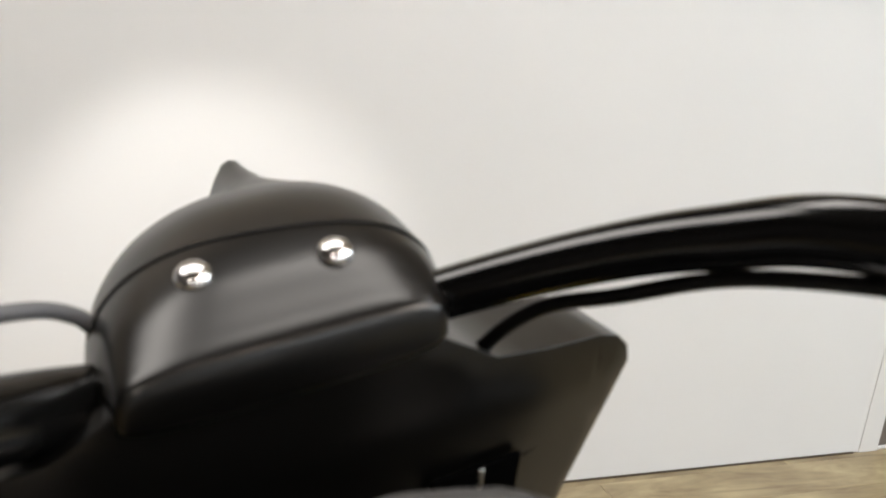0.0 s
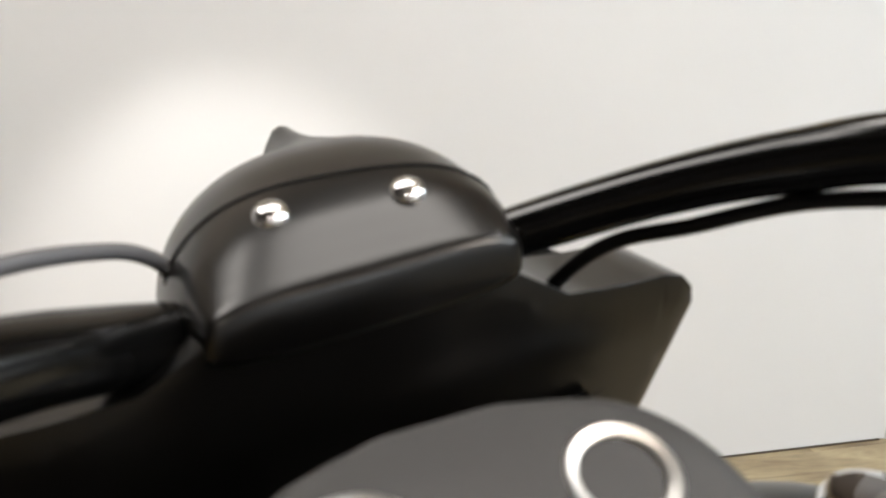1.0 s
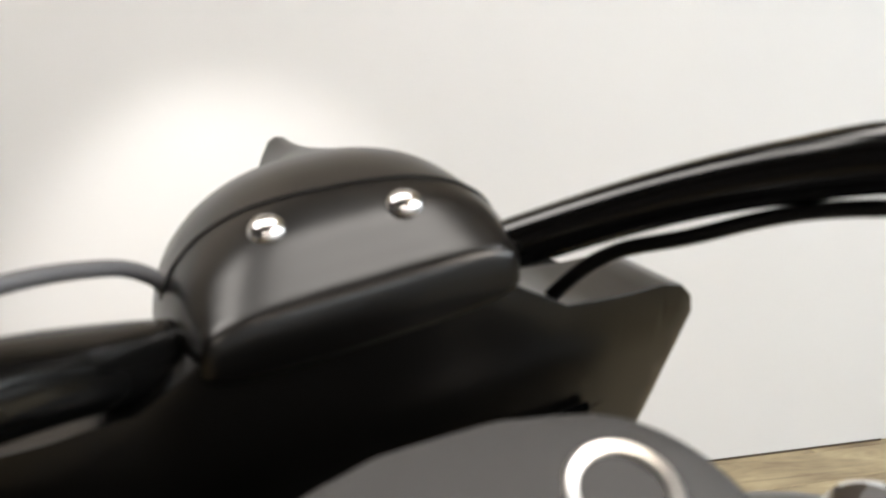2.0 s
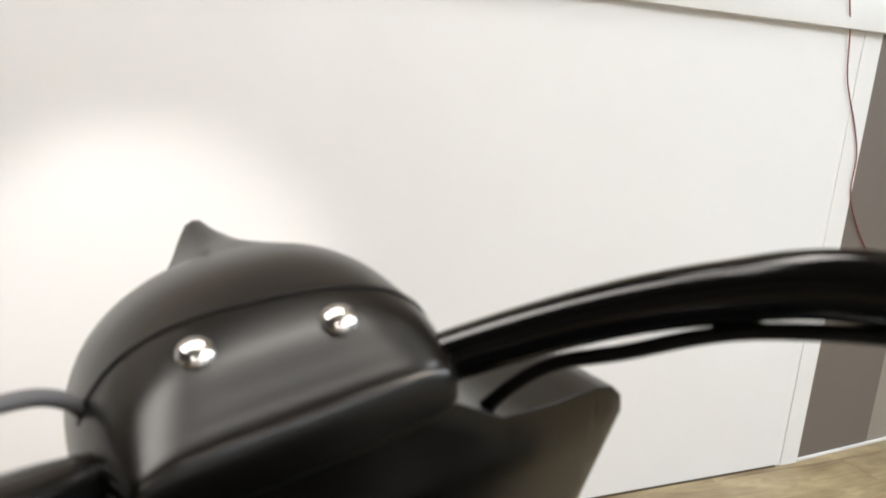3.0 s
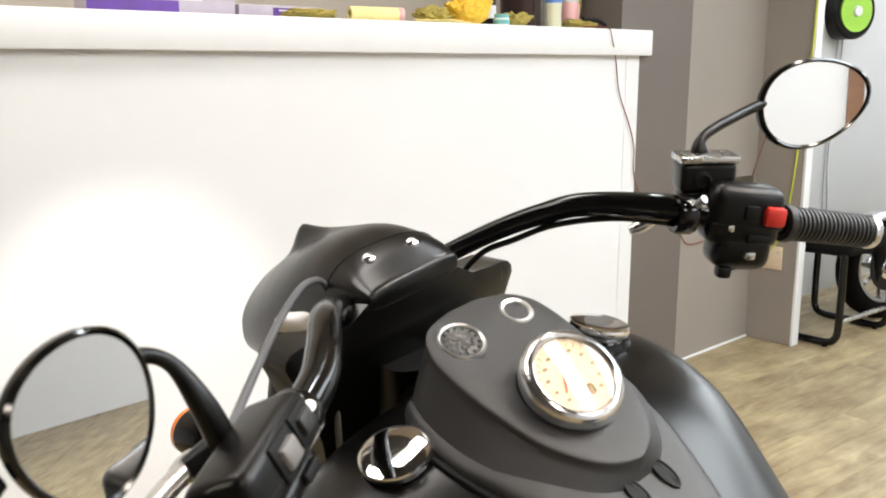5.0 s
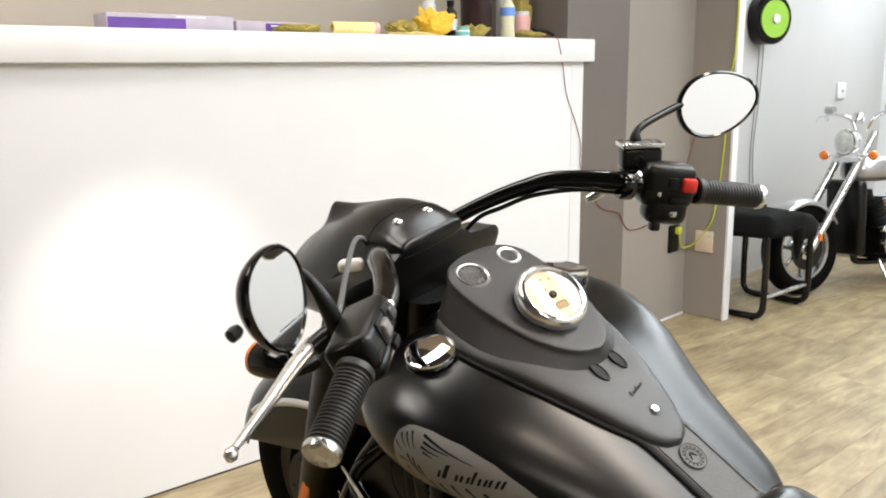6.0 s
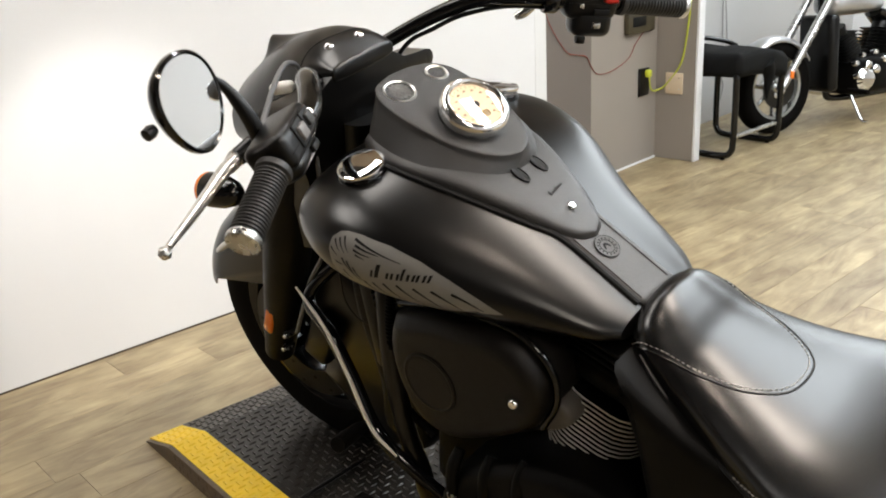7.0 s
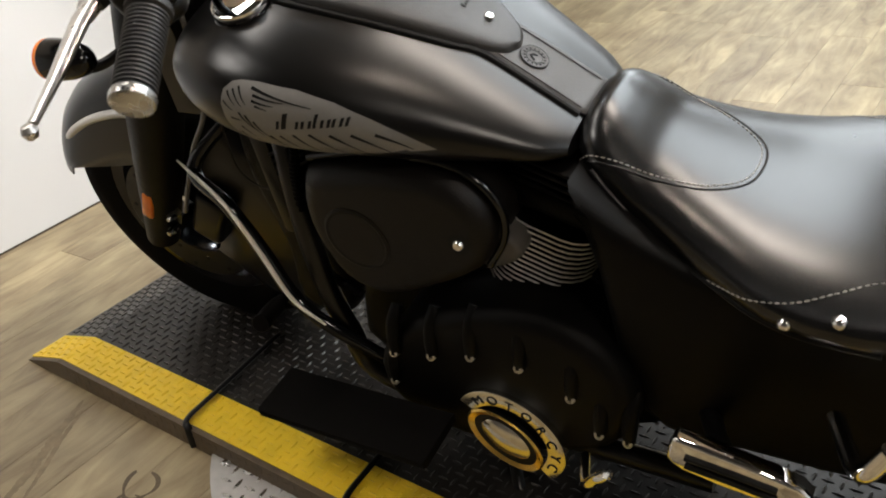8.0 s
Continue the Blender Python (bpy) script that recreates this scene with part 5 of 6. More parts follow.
for s in (-1, 1):
    bm = bmesh.new()
    rail = [(YB, 0.001), (YB, 0.0505), (YF - 0.155, 0.0505), (YF - 0.004, 0.004), (YF - 0.004, 0.001)]
    lo = [bm.verts.new((s * (HW + 0.0005), y, z)) for y, z in rail]
    hi = [bm.verts.new((s * (HW + 0.0125), y, z)) for y, z in rail]
    for k in range(5):
        bm.faces.new((lo[k], lo[(k + 1) % 5], hi[(k + 1) % 5], hi[k]))
    bm.faces.new(lo)
    bm.faces.new(hi)
    rails.append(part("side_rail", bm, RAIL_STEEL, platform, "scuffed brown side rail", smooth=False))


def lugs(x0, x1, y0, y1, z_of, pitch=0.0215, size=0.0115, height=0.0024, reach=9.0):
    """Raised lugs of a checker plate, in alternating directions."""
    verts, faces = [], []
    nx, ny = int((x1 - x0) / pitch), int((y1 - y0) / pitch)
    for i in range(nx):
        for j in range(ny):
            x, y = x0 + (i + 0.5) * pitch, y0 + (j + 0.5) * pitch
            if math.hypot(x, y) > reach:
                continue
            a = radians(45 if (i + j) % 2 else -45) + radians(45)
            c, s = math.cos(a), math.sin(a)
            n = len(verts)
            for u, v, h in ((-1, 0, 0), (-0.35, -0.26, 0), (0.35, -0.26, 0), (1, 0, 0), (0.35, 0.26, 0), (-0.35, 0.26, 0), (-0.55, 0, 1), (0.55, 0, 1)):
                px, py = x + size * (u * c - v * s), y + size * (u * s + v * c)
                verts.append((px, py, z_of(px, py) + h * height))
            faces += [(n, n + 1, n + 6), (n + 1, n + 2, n + 7, n + 6), (n + 2, n + 3, n + 7), (n + 3, n + 4, n + 7), (n + 4, n + 5, n + 6, n + 7), (n + 5, n, n + 6)]
    me = bpy.data.meshes.new("lug_pattern")
    me.from_pydata(verts, [], faces)
    return me


def lug_part(me, mat, parent):
    me.materials.append(mat)
    ob = new("lug_pattern", me)
    ob.parent = parent
    return tagged(ob, "raised lugs of the checker plate", kind="stuff")


def deck_z(x, y):
    return 0.0521 if y < YF - 0.155 else 0.0521 - 0.046 * (y - YF + 0.155) / 0.155


lug_part(lugs(-HW + 0.096, HW - 0.096, -0.9, YF - 0.004, deck_z), PLATE, deck_plate)
lug_part(lugs(-HW + 0.004, -HW + 0.090, -0.9, YF - 0.004, deck_z), YELLOW, edge_l)
lug_part(lugs(HW - 0.088, HW - 0.006, -0.9, YF - 0.004, deck_z), YELLOW, edge_r)
rail_lugs = lugs(0.004, 0.047, -0.9, YF - 0.165, lambda x, y: 0.0, 0.0215, 0.0095, 0.0012)
rail_lugs.transform(Matrix(((0, 0, -1, -HW - 0.0127), (0, 1, 0, 0), (1, 0, 0, 0), (0, 0, 0, 1))))
lug_part(rail_lugs, RAIL_STEEL, rails[0])
for y in (0.475, 0.045):
    st = part("deck_strap", tube([(-HW - 0.014, y - 0.02, 0.006), (-HW - 0.014, y - 0.02, 0.052), (-HW + 0.004, y, 0.060), (-HW + 0.09, y + 0.01, 0.062), (-0.02, y + 0.035, 0.064)], 0.0072, 8, 6, flat=0.5), BLACK, platform, "thin black tie strap")
disc_base = thing("turntable", pose(0.15, 0, 0), "round bare checker plate turntable base under the platform", "turntable")
base_plate = part("base_plate", lathe([(0.54, 0.0), (0.54, 0.010), (0.535, 0.0125), (0, 0.0125)], 96), SILVER_PLATE, disc_base)
lug_part(lugs(-0.53, -0.10, -0.20, 0.50, lambda x, y: 0.0126, 0.030, 0.015, 0.0035, 0.515), WORN_LUG, base_plate)
part("bolt", lathe([(0.009, 0.0125), (0.009, 0.016), (0.006, 0.017), (0, 0.017)], 12, pose(-0.33, 0.385, 0)), STEEL, disc_base, "steel bolt")

# ---- things on and by the walls ----
def on_ledge(x, depth):
    """A place on the ledge, depth metres behind the front face of the half wall."""
    return pose(x, wall_y(x) + depth, 1.4715 - math.tan(radians(LEDGE_FALL)) * (2.358 - x), 0, -LEDGE_FALL, WALL_TURN)


PURPLE = material("purple_print", (0.10, 0.035, 0.26), 0.4, 0.0, 0.2, 30)
CARTON = material("grey_lilac_carton", (0.40, 0.36, 0.42), 0.5, 0.0, 0.1, 30)
YELLOW_CLOTH = material("yellow_cloth", (0.78, 0.50, 0.05), 0.85, 0.0, 0.2, 90, 0.4, 260)
PALE_YELLOW = material("pale_yellow_cloth", (0.80, 0.68, 0.30), 0.85, 0.0, 0.1, 90, 0.4, 260)
OLIVE = material("olive_cloth", (0.34, 0.27, 0.06), 0.85, 0.0, 0.3, 60, 0.5, 200)
DARK_BOTTLE = material("dark_brown_plastic", (0.025, 0.010, 0.010), 0.3)
PALE_LABEL = material("pale_label", (0.65, 0.66, 0.66), 0.5)
TEAL = material("teal_label", (0.15, 0.42, 0.40), 0.5)
CLEAR = material("cloudy_plastic", (0.62, 0.60, 0.42), 0.15)
BLUE = material("blue_label", (0.12, 0.25, 0.62), 0.4)
PINK = material("pink_plastic", (0.72, 0.40, 0.38), 0.4)

bx_ = thing("carton", on_ledge(0.44, 0.16), "long purple and grey printed carton lying on the ledge", "box")
part("body", box((0.42, 0.10, 0.052), (0, 0, 0.026), 0.003), CARTON, bx_)
part("printed_band", box((0.25, 0.1012, 0.038), (-0.083, 0, 0.021), 0.001, 1), PURPLE, bx_, "purple printed band")
part("word_bar", box((0.10, 0.1022, 0.006), (0.06, 0, 0.044), 0.0005, 1), PALE_LABEL, bx_)
bx2 = thing("carton", on_ledge(0.80, 0.17), "flat purple printed carton on the ledge", "box")
part("body", box((0.27, 0.10, 0.040), (0, 0, 0.020), 0.003), CARTON, bx2)
part("printed_band", box((0.13, 0.1008, 0.030), (0.04, 0, 0.019), 0.001, 1), PURPLE, bx2, "purple printed band")
part("word_bar", box((0.09, 0.1016, 0.005), (0.04, 0, 0.026), 0.0005, 1), PALE_LABEL, bx2)


def cloth_heap(x, depth, sx, sy, h, mat, label, seed):
    ob = thing("cloth", on_ledge(x, depth), label, "cloth")
    bm = bmesh.new()
    bmesh.ops.create_icosphere(bm, subdivisions=4, radius=1)
    for v in bm.verts:
        n = noise.fractal(v.co * 1.7 + Vector((seed, 3, 1)), 0.7, 2.0, 5)
        r = 1 + 0.38 * n
        v.co = Vector((v.co.x * sx * r, v.co.y * sy * r, max(0.0, (v.co.z * 0.5 + 0.5) * h * r)))
    part("folds", bm, mat, ob)
    return ob


cloth_heap(0.86, 0.07, 0.09, 0.04, 0.028, OLIVE, "crumpled olive yellow cloth on the ledge", 2)
roll = thing("paper_roll", on_ledge(1.10, 0.06), "pale yellow rolled cloth lying on the ledge", "roll")
part("roll", lathe([(0.014, -0.095), (0.021, -0.095), (0.0225, -0.09), (0.0225, 0.085), (0.021, 0.09), (0.014, 0.09)], 28, pose(0, 0, 0.0225, 0, 90, -8), close=True), PALE_YELLOW, roll)
part("inner_turn", lathe([(0.006, -0.093), (0.013, -0.093), (0.013, 0.088), (0.006, 0.088)], 20, pose(0, 0, 0.0225, 0, 90, -8), close=True), OLIVE, roll)
part("end_band", lathe([(0.0226, 0.070), (0.0232, 0.072), (0.0232, 0.088), (0.0226, 0.09)], 28, pose(0, 0, 0.0225, 0, 90, -8), close=True), PINK, roll)
cloth_heap(1.36, 0.10, 0.07, 0.05, 0.050, OLIVE, "dull olive cloth hanging over a tin", 5)
cloth_heap(1.50, 0.08, 0.080, 0.050, 0.10, YELLOW_CLOTH, "heaped bright yellow looped cloth", 8)
cloth_heap(1.36, 0.05, 0.10, 0.03, 0.014, PALE_YELLOW, "flat pale yellow rag on the ledge", 9)
cloth_heap(1.73, 0.10, 0.06, 0.045, 0.05, OLIVE, "rolled yellow olive cloth", 12)
cloth_heap(2.07, 0.09, 0.09, 0.04, 0.035, OLIVE, "flat olive rag with a dark handle", 15)
hb = thing("brush", on_ledge(2.12, 0.06), "dark handled brush lying on a rag", "brush")
part("handle", tube([(-0.07, 0, 0.038), (0, 0, 0.034), (0.06, 0.0, 0.018)], [0.008, 0.010, 0.007], 10), BLACK, hb)


def bottle(x, depth, profile, mat, label, band=None, band_mat=None, capmat=None):
    ob = thing("bottle", on_ledge(x, depth), label, "bottle")
    part("body", lathe(profile, 28), mat, ob)
    if band:
        part("label", lathe([(band[0], band[1]), (band[0] + 0.0008, band[1]), (band[0] + 0.0008, band[2]), (band[0], band[2])], 28, close=True), band_mat, ob)
    top = profile[-1]
    if capmat:
        part("lid", lathe([(top[0] + 0.003, top[1] - 0.012), (top[0] + 0.004, top[1] + 0.012), (0, top[1] + 0.013)], 20), capmat, ob)
    return ob


bottle(1.62, 0.05, [(0.026, 0), (0.028, 0.004), (0.028, 0.026), (0.022, 0.028)], PALE_LABEL, "small white jar with a teal label", (0.0282, 0.006, 0.020), TEAL, TEAL)
bottle(1.645, 0.14, [(0.024, 0), (0.026, 0.005), (0.026, 0.10), (0.012, 0.12), (0.012, 0.135)], BLACK, "small black bottle with a pale label", (0.0262, 0.03, 0.075), PALE_LABEL, BLACK)
bottle(1.80, 0.15, [(0.062, 0), (0.066, 0.006), (0.066, 0.24), (0.02, 0.28), (0.018, 0.30)], DARK_BOTTLE, "large dark brown bottle", None, None, DARK_BOTTLE)
bottle(1.90, 0.07, [(0.027, 0), (0.031, 0.006), (0.029, 0.05), (0.031, 0.09), (0.031, 0.13), (0.013, 0.155), (0.013, 0.165)], CLEAR, "cloudy plastic bottle with a blue band", (0.0312, 0.090, 0.125), BLUE, PALE_LABEL)
bottle(1.95, 0.14, [(0.03, 0), (0.031, 0.2), (0.012, 0.22)], PALE_LABEL, "tall white bottle with a black cap", None, None, BLACK)
bottle(2.10, 0.17, [(0.035, 0), (0.038, 0.005), (0.038, 0.10), (0.03, 0.11)], PINK, "pale pink plastic tub", None, None, PALE_LABEL)
cloth_heap(2.12, 0.20, 0.05, 0.05, 0.22, OLIVE, "olive cloth draped over a tub", 21)
bottle(1.575, 0.19, [(0.03, 0), (0.03, 0.12), (0.024, 0.14), (0.024, 0.16)], PALE_LABEL, "pale spray can with a blue band", (0.0302, 0.03, 0.10), BLUE, PALE_LABEL)

# cords, outlets and thermostat
cord = thing("red_cord", pose(0, 0, 0), "thin red brown cord hanging from the ledge", "cord")
part("strand", tube([(2.04, 1.63, 1.475), (2.065, 1.56, 1.476), (2.082, 1.523, 1.468), (2.10, 1.520, 1.43), (2.161, 1.545, 1.352), (2.192, 1.546, 1.229), (2.262, 1.542, 1.10), (2.295, 1.538, 1.009), (2.296, 1.536, 0.909), (2.361, 1.547, 0.817), (2.48, 1.548, 0.696), (2.579, 1.548, 0.667), (2.650, 1.548, 0.650), (2.690, 1.548, 0.600),
                     (2.75, 1.548, 0.553), (2.88, 1.548, 0.549), (3.045, 1.548, 0.593), (3.11, 1.548, 0.659), (3.23, 1.548, 0.74)], 0.0022, 6, 6), CORD_RED, cord)
part("upper_strand", tube([(3.23, 1.548, 0.74), (3.30, 1.546, 0.83), (3.335, 1.54, 0.92), (3.341, 1.50, 1.06)], 0.0020, 6, 6), CORD_RED, cord)
thermo = thing("thermostat", pose(3.135, 1.553, 0.770), "dark olive wall thermostat on the beige wall", "thermostat")
part("case", box((0.27, 0.03, 0.11), (0, -0.015, 0), 0.008), material("olive_plastic", (0.045, 0.036, 0.018), 0.5, 0.0, 0.2, 40), thermo)
part("window", box((0.13, 0.004, 0.05), (-0.03, -0.031, 0.005), 0.003), INK, thermo)
out1 = thing("wall_outlet", pose(3.20, 1.553, 0.447), "black wall outlet with a plugged-in cord", "outlet")
part("plate", box((0.100, 0.014, 0.15), (0, -0.007, 0), 0.006), BLACK, out1)
part("plug", box((0.035, 0.03, 0.04), (0.012, -0.028, 0.045), 0.008), CORD_GREEN, out1, "yellow green plug")
out2 = thing("wall_outlet", pose(3.3455, 1.440, 0.425, 0, 0, -90), "tan double wall plate on the pier", "outlet")
part("plate", box((0.104, 0.008, 0.115), (0, -0.004, 0), 0.004), TAN, out2)
for u in (-0.03, 0.03):
    for v in (-0.03, 0.03):
        part("screw", lathe([(0.004, 0), (0.003, 0.002), (0, 0.0022)], 10, facing((u, -0.008, v), (0, -1, 0))), STEEL, out2)
gc = thing("green_cord", pose(0, 0, 0), "yellow green extension cord hanging down the pier", "cord")
part("strand", tube([(3.335, 1.312, 2.9), (3.337, 1.314, 1.9), (3.338, 1.317, 1.46), (3.339, 1.335, 1.31), (3.339, 1.352, 0.95), (3.339, 1.375, 0.68), (3.339, 1.406, 0.53), (3.338, 1.49, 0.415), (3.31, 1.532, 0.385), (3.26, 1.535, 0.40), (3.22, 1.522, 0.45), (3.21, 1.518, 0.487)], 0.0045, 8, 6), CORD_GREEN, gc)
reel = thing("cable_reel", pose(4.52, 1.74, 1.66), "black and green cable reel hung on the pale wall", "cable reel")
part("drum", lathe([(0.02, 0.0), (0.15, 0.0), (0.155, 0.02), (0.155, 0.12), (0.145, 0.13), (0.02, 0.13)], 40, facing((0, 0, 0), (-0.35, -0.94, 0))), BLACK, reel)
part("side_disc", lathe([(0.0, 0.14), (0.035, 0.142), (0.09, 0.137), (0.115, 0.140), (0.115, 0.128), (0, 0.128)], 40, facing((0, 0, 0), (-0.35, -0.94, 0))), GREEN, reel, "green side disc")
part("hub", lathe([(0.03, 0.14), (0.028, 0.155), (0, 0.157)], 20, facing((0, 0, 0), (-0.35, -0.94, 0))), PALE_LABEL, reel)
wc = thing("grey_cord", pose(0, 0, 0), "pair of thin grey cords on the pale wall", "cord")
for dx in (0, 0.06):
    part("strand", tube([(4.53 + dx, 1.733, 2.9), (4.54 + dx, 1.733, 1.4), (4.50 + dx * 0.6, 1.733, 0.85), (4.52 + dx, 1.733, 0.5), (4.52, 1.733, 0.3), (4.56, 1.733, 0.22), (4.53, 1.733, 0.12)], 0.004, 6, 6), GREY_CORD, wc)
sb = thing("wall_box", pose(6.02, 1.74, 1.20), "pale wall box with a knob", "switch")
part("plate", box((0.16, 0.02, 0.12), (0, -0.01, 0), 0.005), PALE_LABEL, sb)
part("knob", lathe([(0.015, 0), (0.013, 0.012), (0, 0.013)], 16, facing((0, -0.02, 0), (0, -1, 0))), STEEL, sb)

# black tubular stool with a draped cushion
stool = thing("stool", pose(3.72, 1.13, 0, 0, 0, -4.5), "black tubular stool with a draped black cushion", "stool")
for x in (-0.25, 0.25):
    part("leg_loop", tube([(x, 0.02, 0.50), (x, 0.0, 0.47), (x, -0.005, 0.40), (x, -0.005, 0.12), (x, 0.01, 0.045), (x, 0.06, 0.022), (x, 0.20, 0.02), (x, 0.34, 0.022), (x, 0.385, 0.05), (x, 0.395, 0.12), (x, 0.395, 0.42), (x, 0.38, 0.50)], 0.018, 12, 5), GLOSS, stool, "bent black tube leg loop")
    part("foot", lathe([(0.012, 0.0), (0.014, 0.004), (0.010, 0.022)], 12, pose(x, 0.055, 0)), RUBBER, stool)
part("cross_bar", tube([(-0.25, 0.0, 0.13), (0, 0.0, 0.13), (0.25, 0.0, 0.13)], 0.012, 10, 2), STEEL, stool, "dull grey cross bar")
bm = box((0.56, 0.46, 0.135), (0, 0.19, 0.520), 0.045, 4)
bmesh.ops.subdivide_edges(bm, edges=bm.edges[:], cuts=2, use_grid_fill=True)
for v in bm.verts:
    v.co.z += 0.03 * noise.noise(v.co * 9) - 0.10 * max(0, abs(v.co.x) - 0.15) - 0.16 * max(0, v.co.x + 0.02)
part("cushion", bm, CLOTH, stool, "draped black cloth cushion")
part("cloth_edge", tube([(0.02, -0.022, 0.50), (0.05, -0.03, 0.44), (0.045, -0.03, 0.36), (0.05, -0.028, 0.30)], [0.05, 0.034, 0.018, 0.005], 10), CLOTH, stool, "hanging fold of cloth")
part("back_post", tube([(-0.22, 0.38, 0.55), (-0.225, 0.39, 0.70), (-0.225, 0.40, 0.90)], [0.03, 0.026, 0.012], 10), CLOTH, stool)
part("arm_loop", tube([(-0.22, 0.36, 0.60), (-0.12, 0.30, 0.635), (0.0, 0.22, 0.61), (0.06, 0.18, 0.58)], 0.013, 10), GLOSS, stool)

# ---- the second motorcycle ----
B2 = pose(4.23, 1.25, 0, 0, 4, 68) @ Matrix.Scale(0.89, 4)
b2 = thing("motorcycle", B2, "silver cruiser motorcycle with a chrome fork by the pale wall", "motorcycle")
AL = material("bright_cast_alloy", (0.42, 0.42, 0.41), 0.22, 1.0, 0.1, 60)
S2 = pose(0, 0, 0.315, 0, 90, 0)
w2 = part("front_wheel", lathe([(0.03, -0.05), (0.03, 0.05), (0.02, 0.055), (0.02, -0.055)], 24, S2, close=True), AL, b2, "cast alloy front wheel")
part("tyre", lathe([(0.215, -0.05), (0.25, -0.063), (0.285, -0.06), (0.308, -0.04), (0.315, 0), (0.308, 0.04), (0.285, 0.06), (0.25, 0.063), (0.215, 0.05)], 56, S2, close=True), RUBBER, w2, "black rubber tyre")
part("rim", lathe([(0.195, -0.045), (0.220, -0.05), (0.222, -0.044), (0.205, 0), (0.222, 0.044), (0.220, 0.05), (0.195, 0.045), (0.188, 0)], 48, S2, close=True), AL, w2, "bright alloy rim")
for k in range(7):
    a = 2 * math.pi * k / 7
    part("spoke", tube([(0, 0.03 * math.cos(a), 0.315 + 0.03 * math.sin(a)), (0.01, 0.11 * math.cos(a + 0.12), 0.315 + 0.11 * math.sin(a + 0.12)), (0, 0.20 * math.cos(a + 0.2), 0.315 + 0.20 * math.sin(a + 0.2))], [0.02, 0.013, 0.016], 8, 4), AL, w2)
part("brake_disc", lathe([(0.07, 0), (0.14, 0), (0.14, 0.005), (0.07, 0.005)], 40, pose(-0.065, 0, 0.315, 0, 90, 0), close=True), DARK_STEEL, w2, "dark steel brake disc")
bm = bmesh.new()
rows = []
for i in range(25):
    a = radians(38 + 112 * i / 24)
    row = []
    for k in range(11):
        b = -math.pi / 2 + math.pi * k / 10
        row.append(bm.verts.new((0.078 * math.sin(b), (0.30 + 0.045 * math.cos(b)) * math.cos(a), 0.315 + (0.30 + 0.045 * math.cos(b)) * math.sin(a))))
    rows.append(row)
for a, b in zip(rows, rows[1:]):
    for k in range(10):
        bm.faces.new((a[k], a[k + 1], b[k + 1], b[k]))
f2 = part("front_fender", bm, SILVER_PAINT, b2, "silver front fender")
f2.modifiers.new("thick", "SOLIDIFY").thickness = 0.004
for s in (-1, 1):
    leg = part("fork_leg", tube([(s * 0.095, 0.0, 0.315), (s * 0.095, -0.128, 0.48), (s * 0.095, -0.166, 0.53)], [0.026, 0.028, 0.029], 16, 4), STEEL, b2, "bare alloy fork slider")
    part("fork_tube", tube([(s * 0.095, -0.158, 0.52), (s * 0.095, -0.325, 0.74), (s * 0.095, -0.580, 1.08)], 0.028, 16, 3), STEEL, leg, "chrome fork tube")
    sg = part("turn_signal", lathe([(0, -0.03), (0.02, -0.028), (0.033, -0.008), (0.035, 0.004)], 24, facing((s * 0.205, -0.44, 0.93), (0, 1, 0.1))), CHROME, b2, "chrome turn signal")
    part("signal_lens", lathe([(0.034, 0.004), (0.030, 0.018), (0, 0.026)], 24, facing((s * 0.205, -0.44, 0.93), (0, 1, 0.1))), ORANGE, sg, "orange lens")
    part("signal_stalk", tube([(s * 0.08, -0.43, 0.925), (s * 0.14, -0.44, 0.928), (s * 0.19, -0.445, 0.93)], 0.009, 8, 3), CHROME, sg)
    part("handlebar_bar", tube([(s * 0.05, -0.56, 1.10), (s * 0.10, -0.56, 1.18), (s * 0.24, -0.54, 1.22), (s * 0.36, -0.62, 1.20), (s * 0.42, -0.70, 1.18)], 0.0125, 10), CHROME, b2, "chrome handlebar")
    part("lever", tube([(s * 0.30, -0.56, 1.21), (s * 0.36, -0.55, 1.20), (s * 0.44, -0.61, 1.17)], 0.006, 8), CHROME, b2)
    part("reservoir", box((0.07, 0.05, 0.05), (s * 0.25, -0.54, 1.25), 0.008), STEEL, b2)
part("side_reflector", box((0.012, 0.03, 0.05), (-0.130, -0.05, 0.40), 0.004), ORANGE, b2, "amber reflector")
part("fork_brace", box((0.24, 0.03, 0.03), (0, -0.42, 0.90), 0.008), CHROME, b2, "chrome fork brace")
hl = part("headlight", lathe([(0.03, -0.11), (0.07, -0.08), (0.088, -0.02), (0.090, 0.01), (0.083, 0.016)], 40, facing((0, -0.41, 1.02), (0, 1, -0.02))), CHROME, b2, "round chrome headlight")
part("headlight_lens", lathe([(0.082, 0.010), (0.05, 0.024), (0, 0.030)], 36, facing((0, -0.41, 1.02), (0, 1, -0.02))), material("clear_ribbed_lens", (0.62, 0.63, 0.62), 0.12, 0.2, 0.3, 60), hl, "ribbed clear lens")
part("gauge", lathe([(0.04, 0), (0.045, 0.03), (0.04, 0.05), (0, 0.052)], 24, facing((0, -0.52, 1.16), (0, -0.4, 1))), CHROME, b2)
part("frame", tube([(0, -0.44, 0.88), (0, -0.46, 0.55), (0, -0.50, 0.25), (0, -0.62, 0.17), (0, -1.3, 0.17)], 0.024, 12), GLOSS, b2, "black frame")
rad2 = part("radiator", box((0.30, 0.09, 0.52), (0, -0.43, 0.50), 0.035, 3), BLACK, b2, "black radiator")
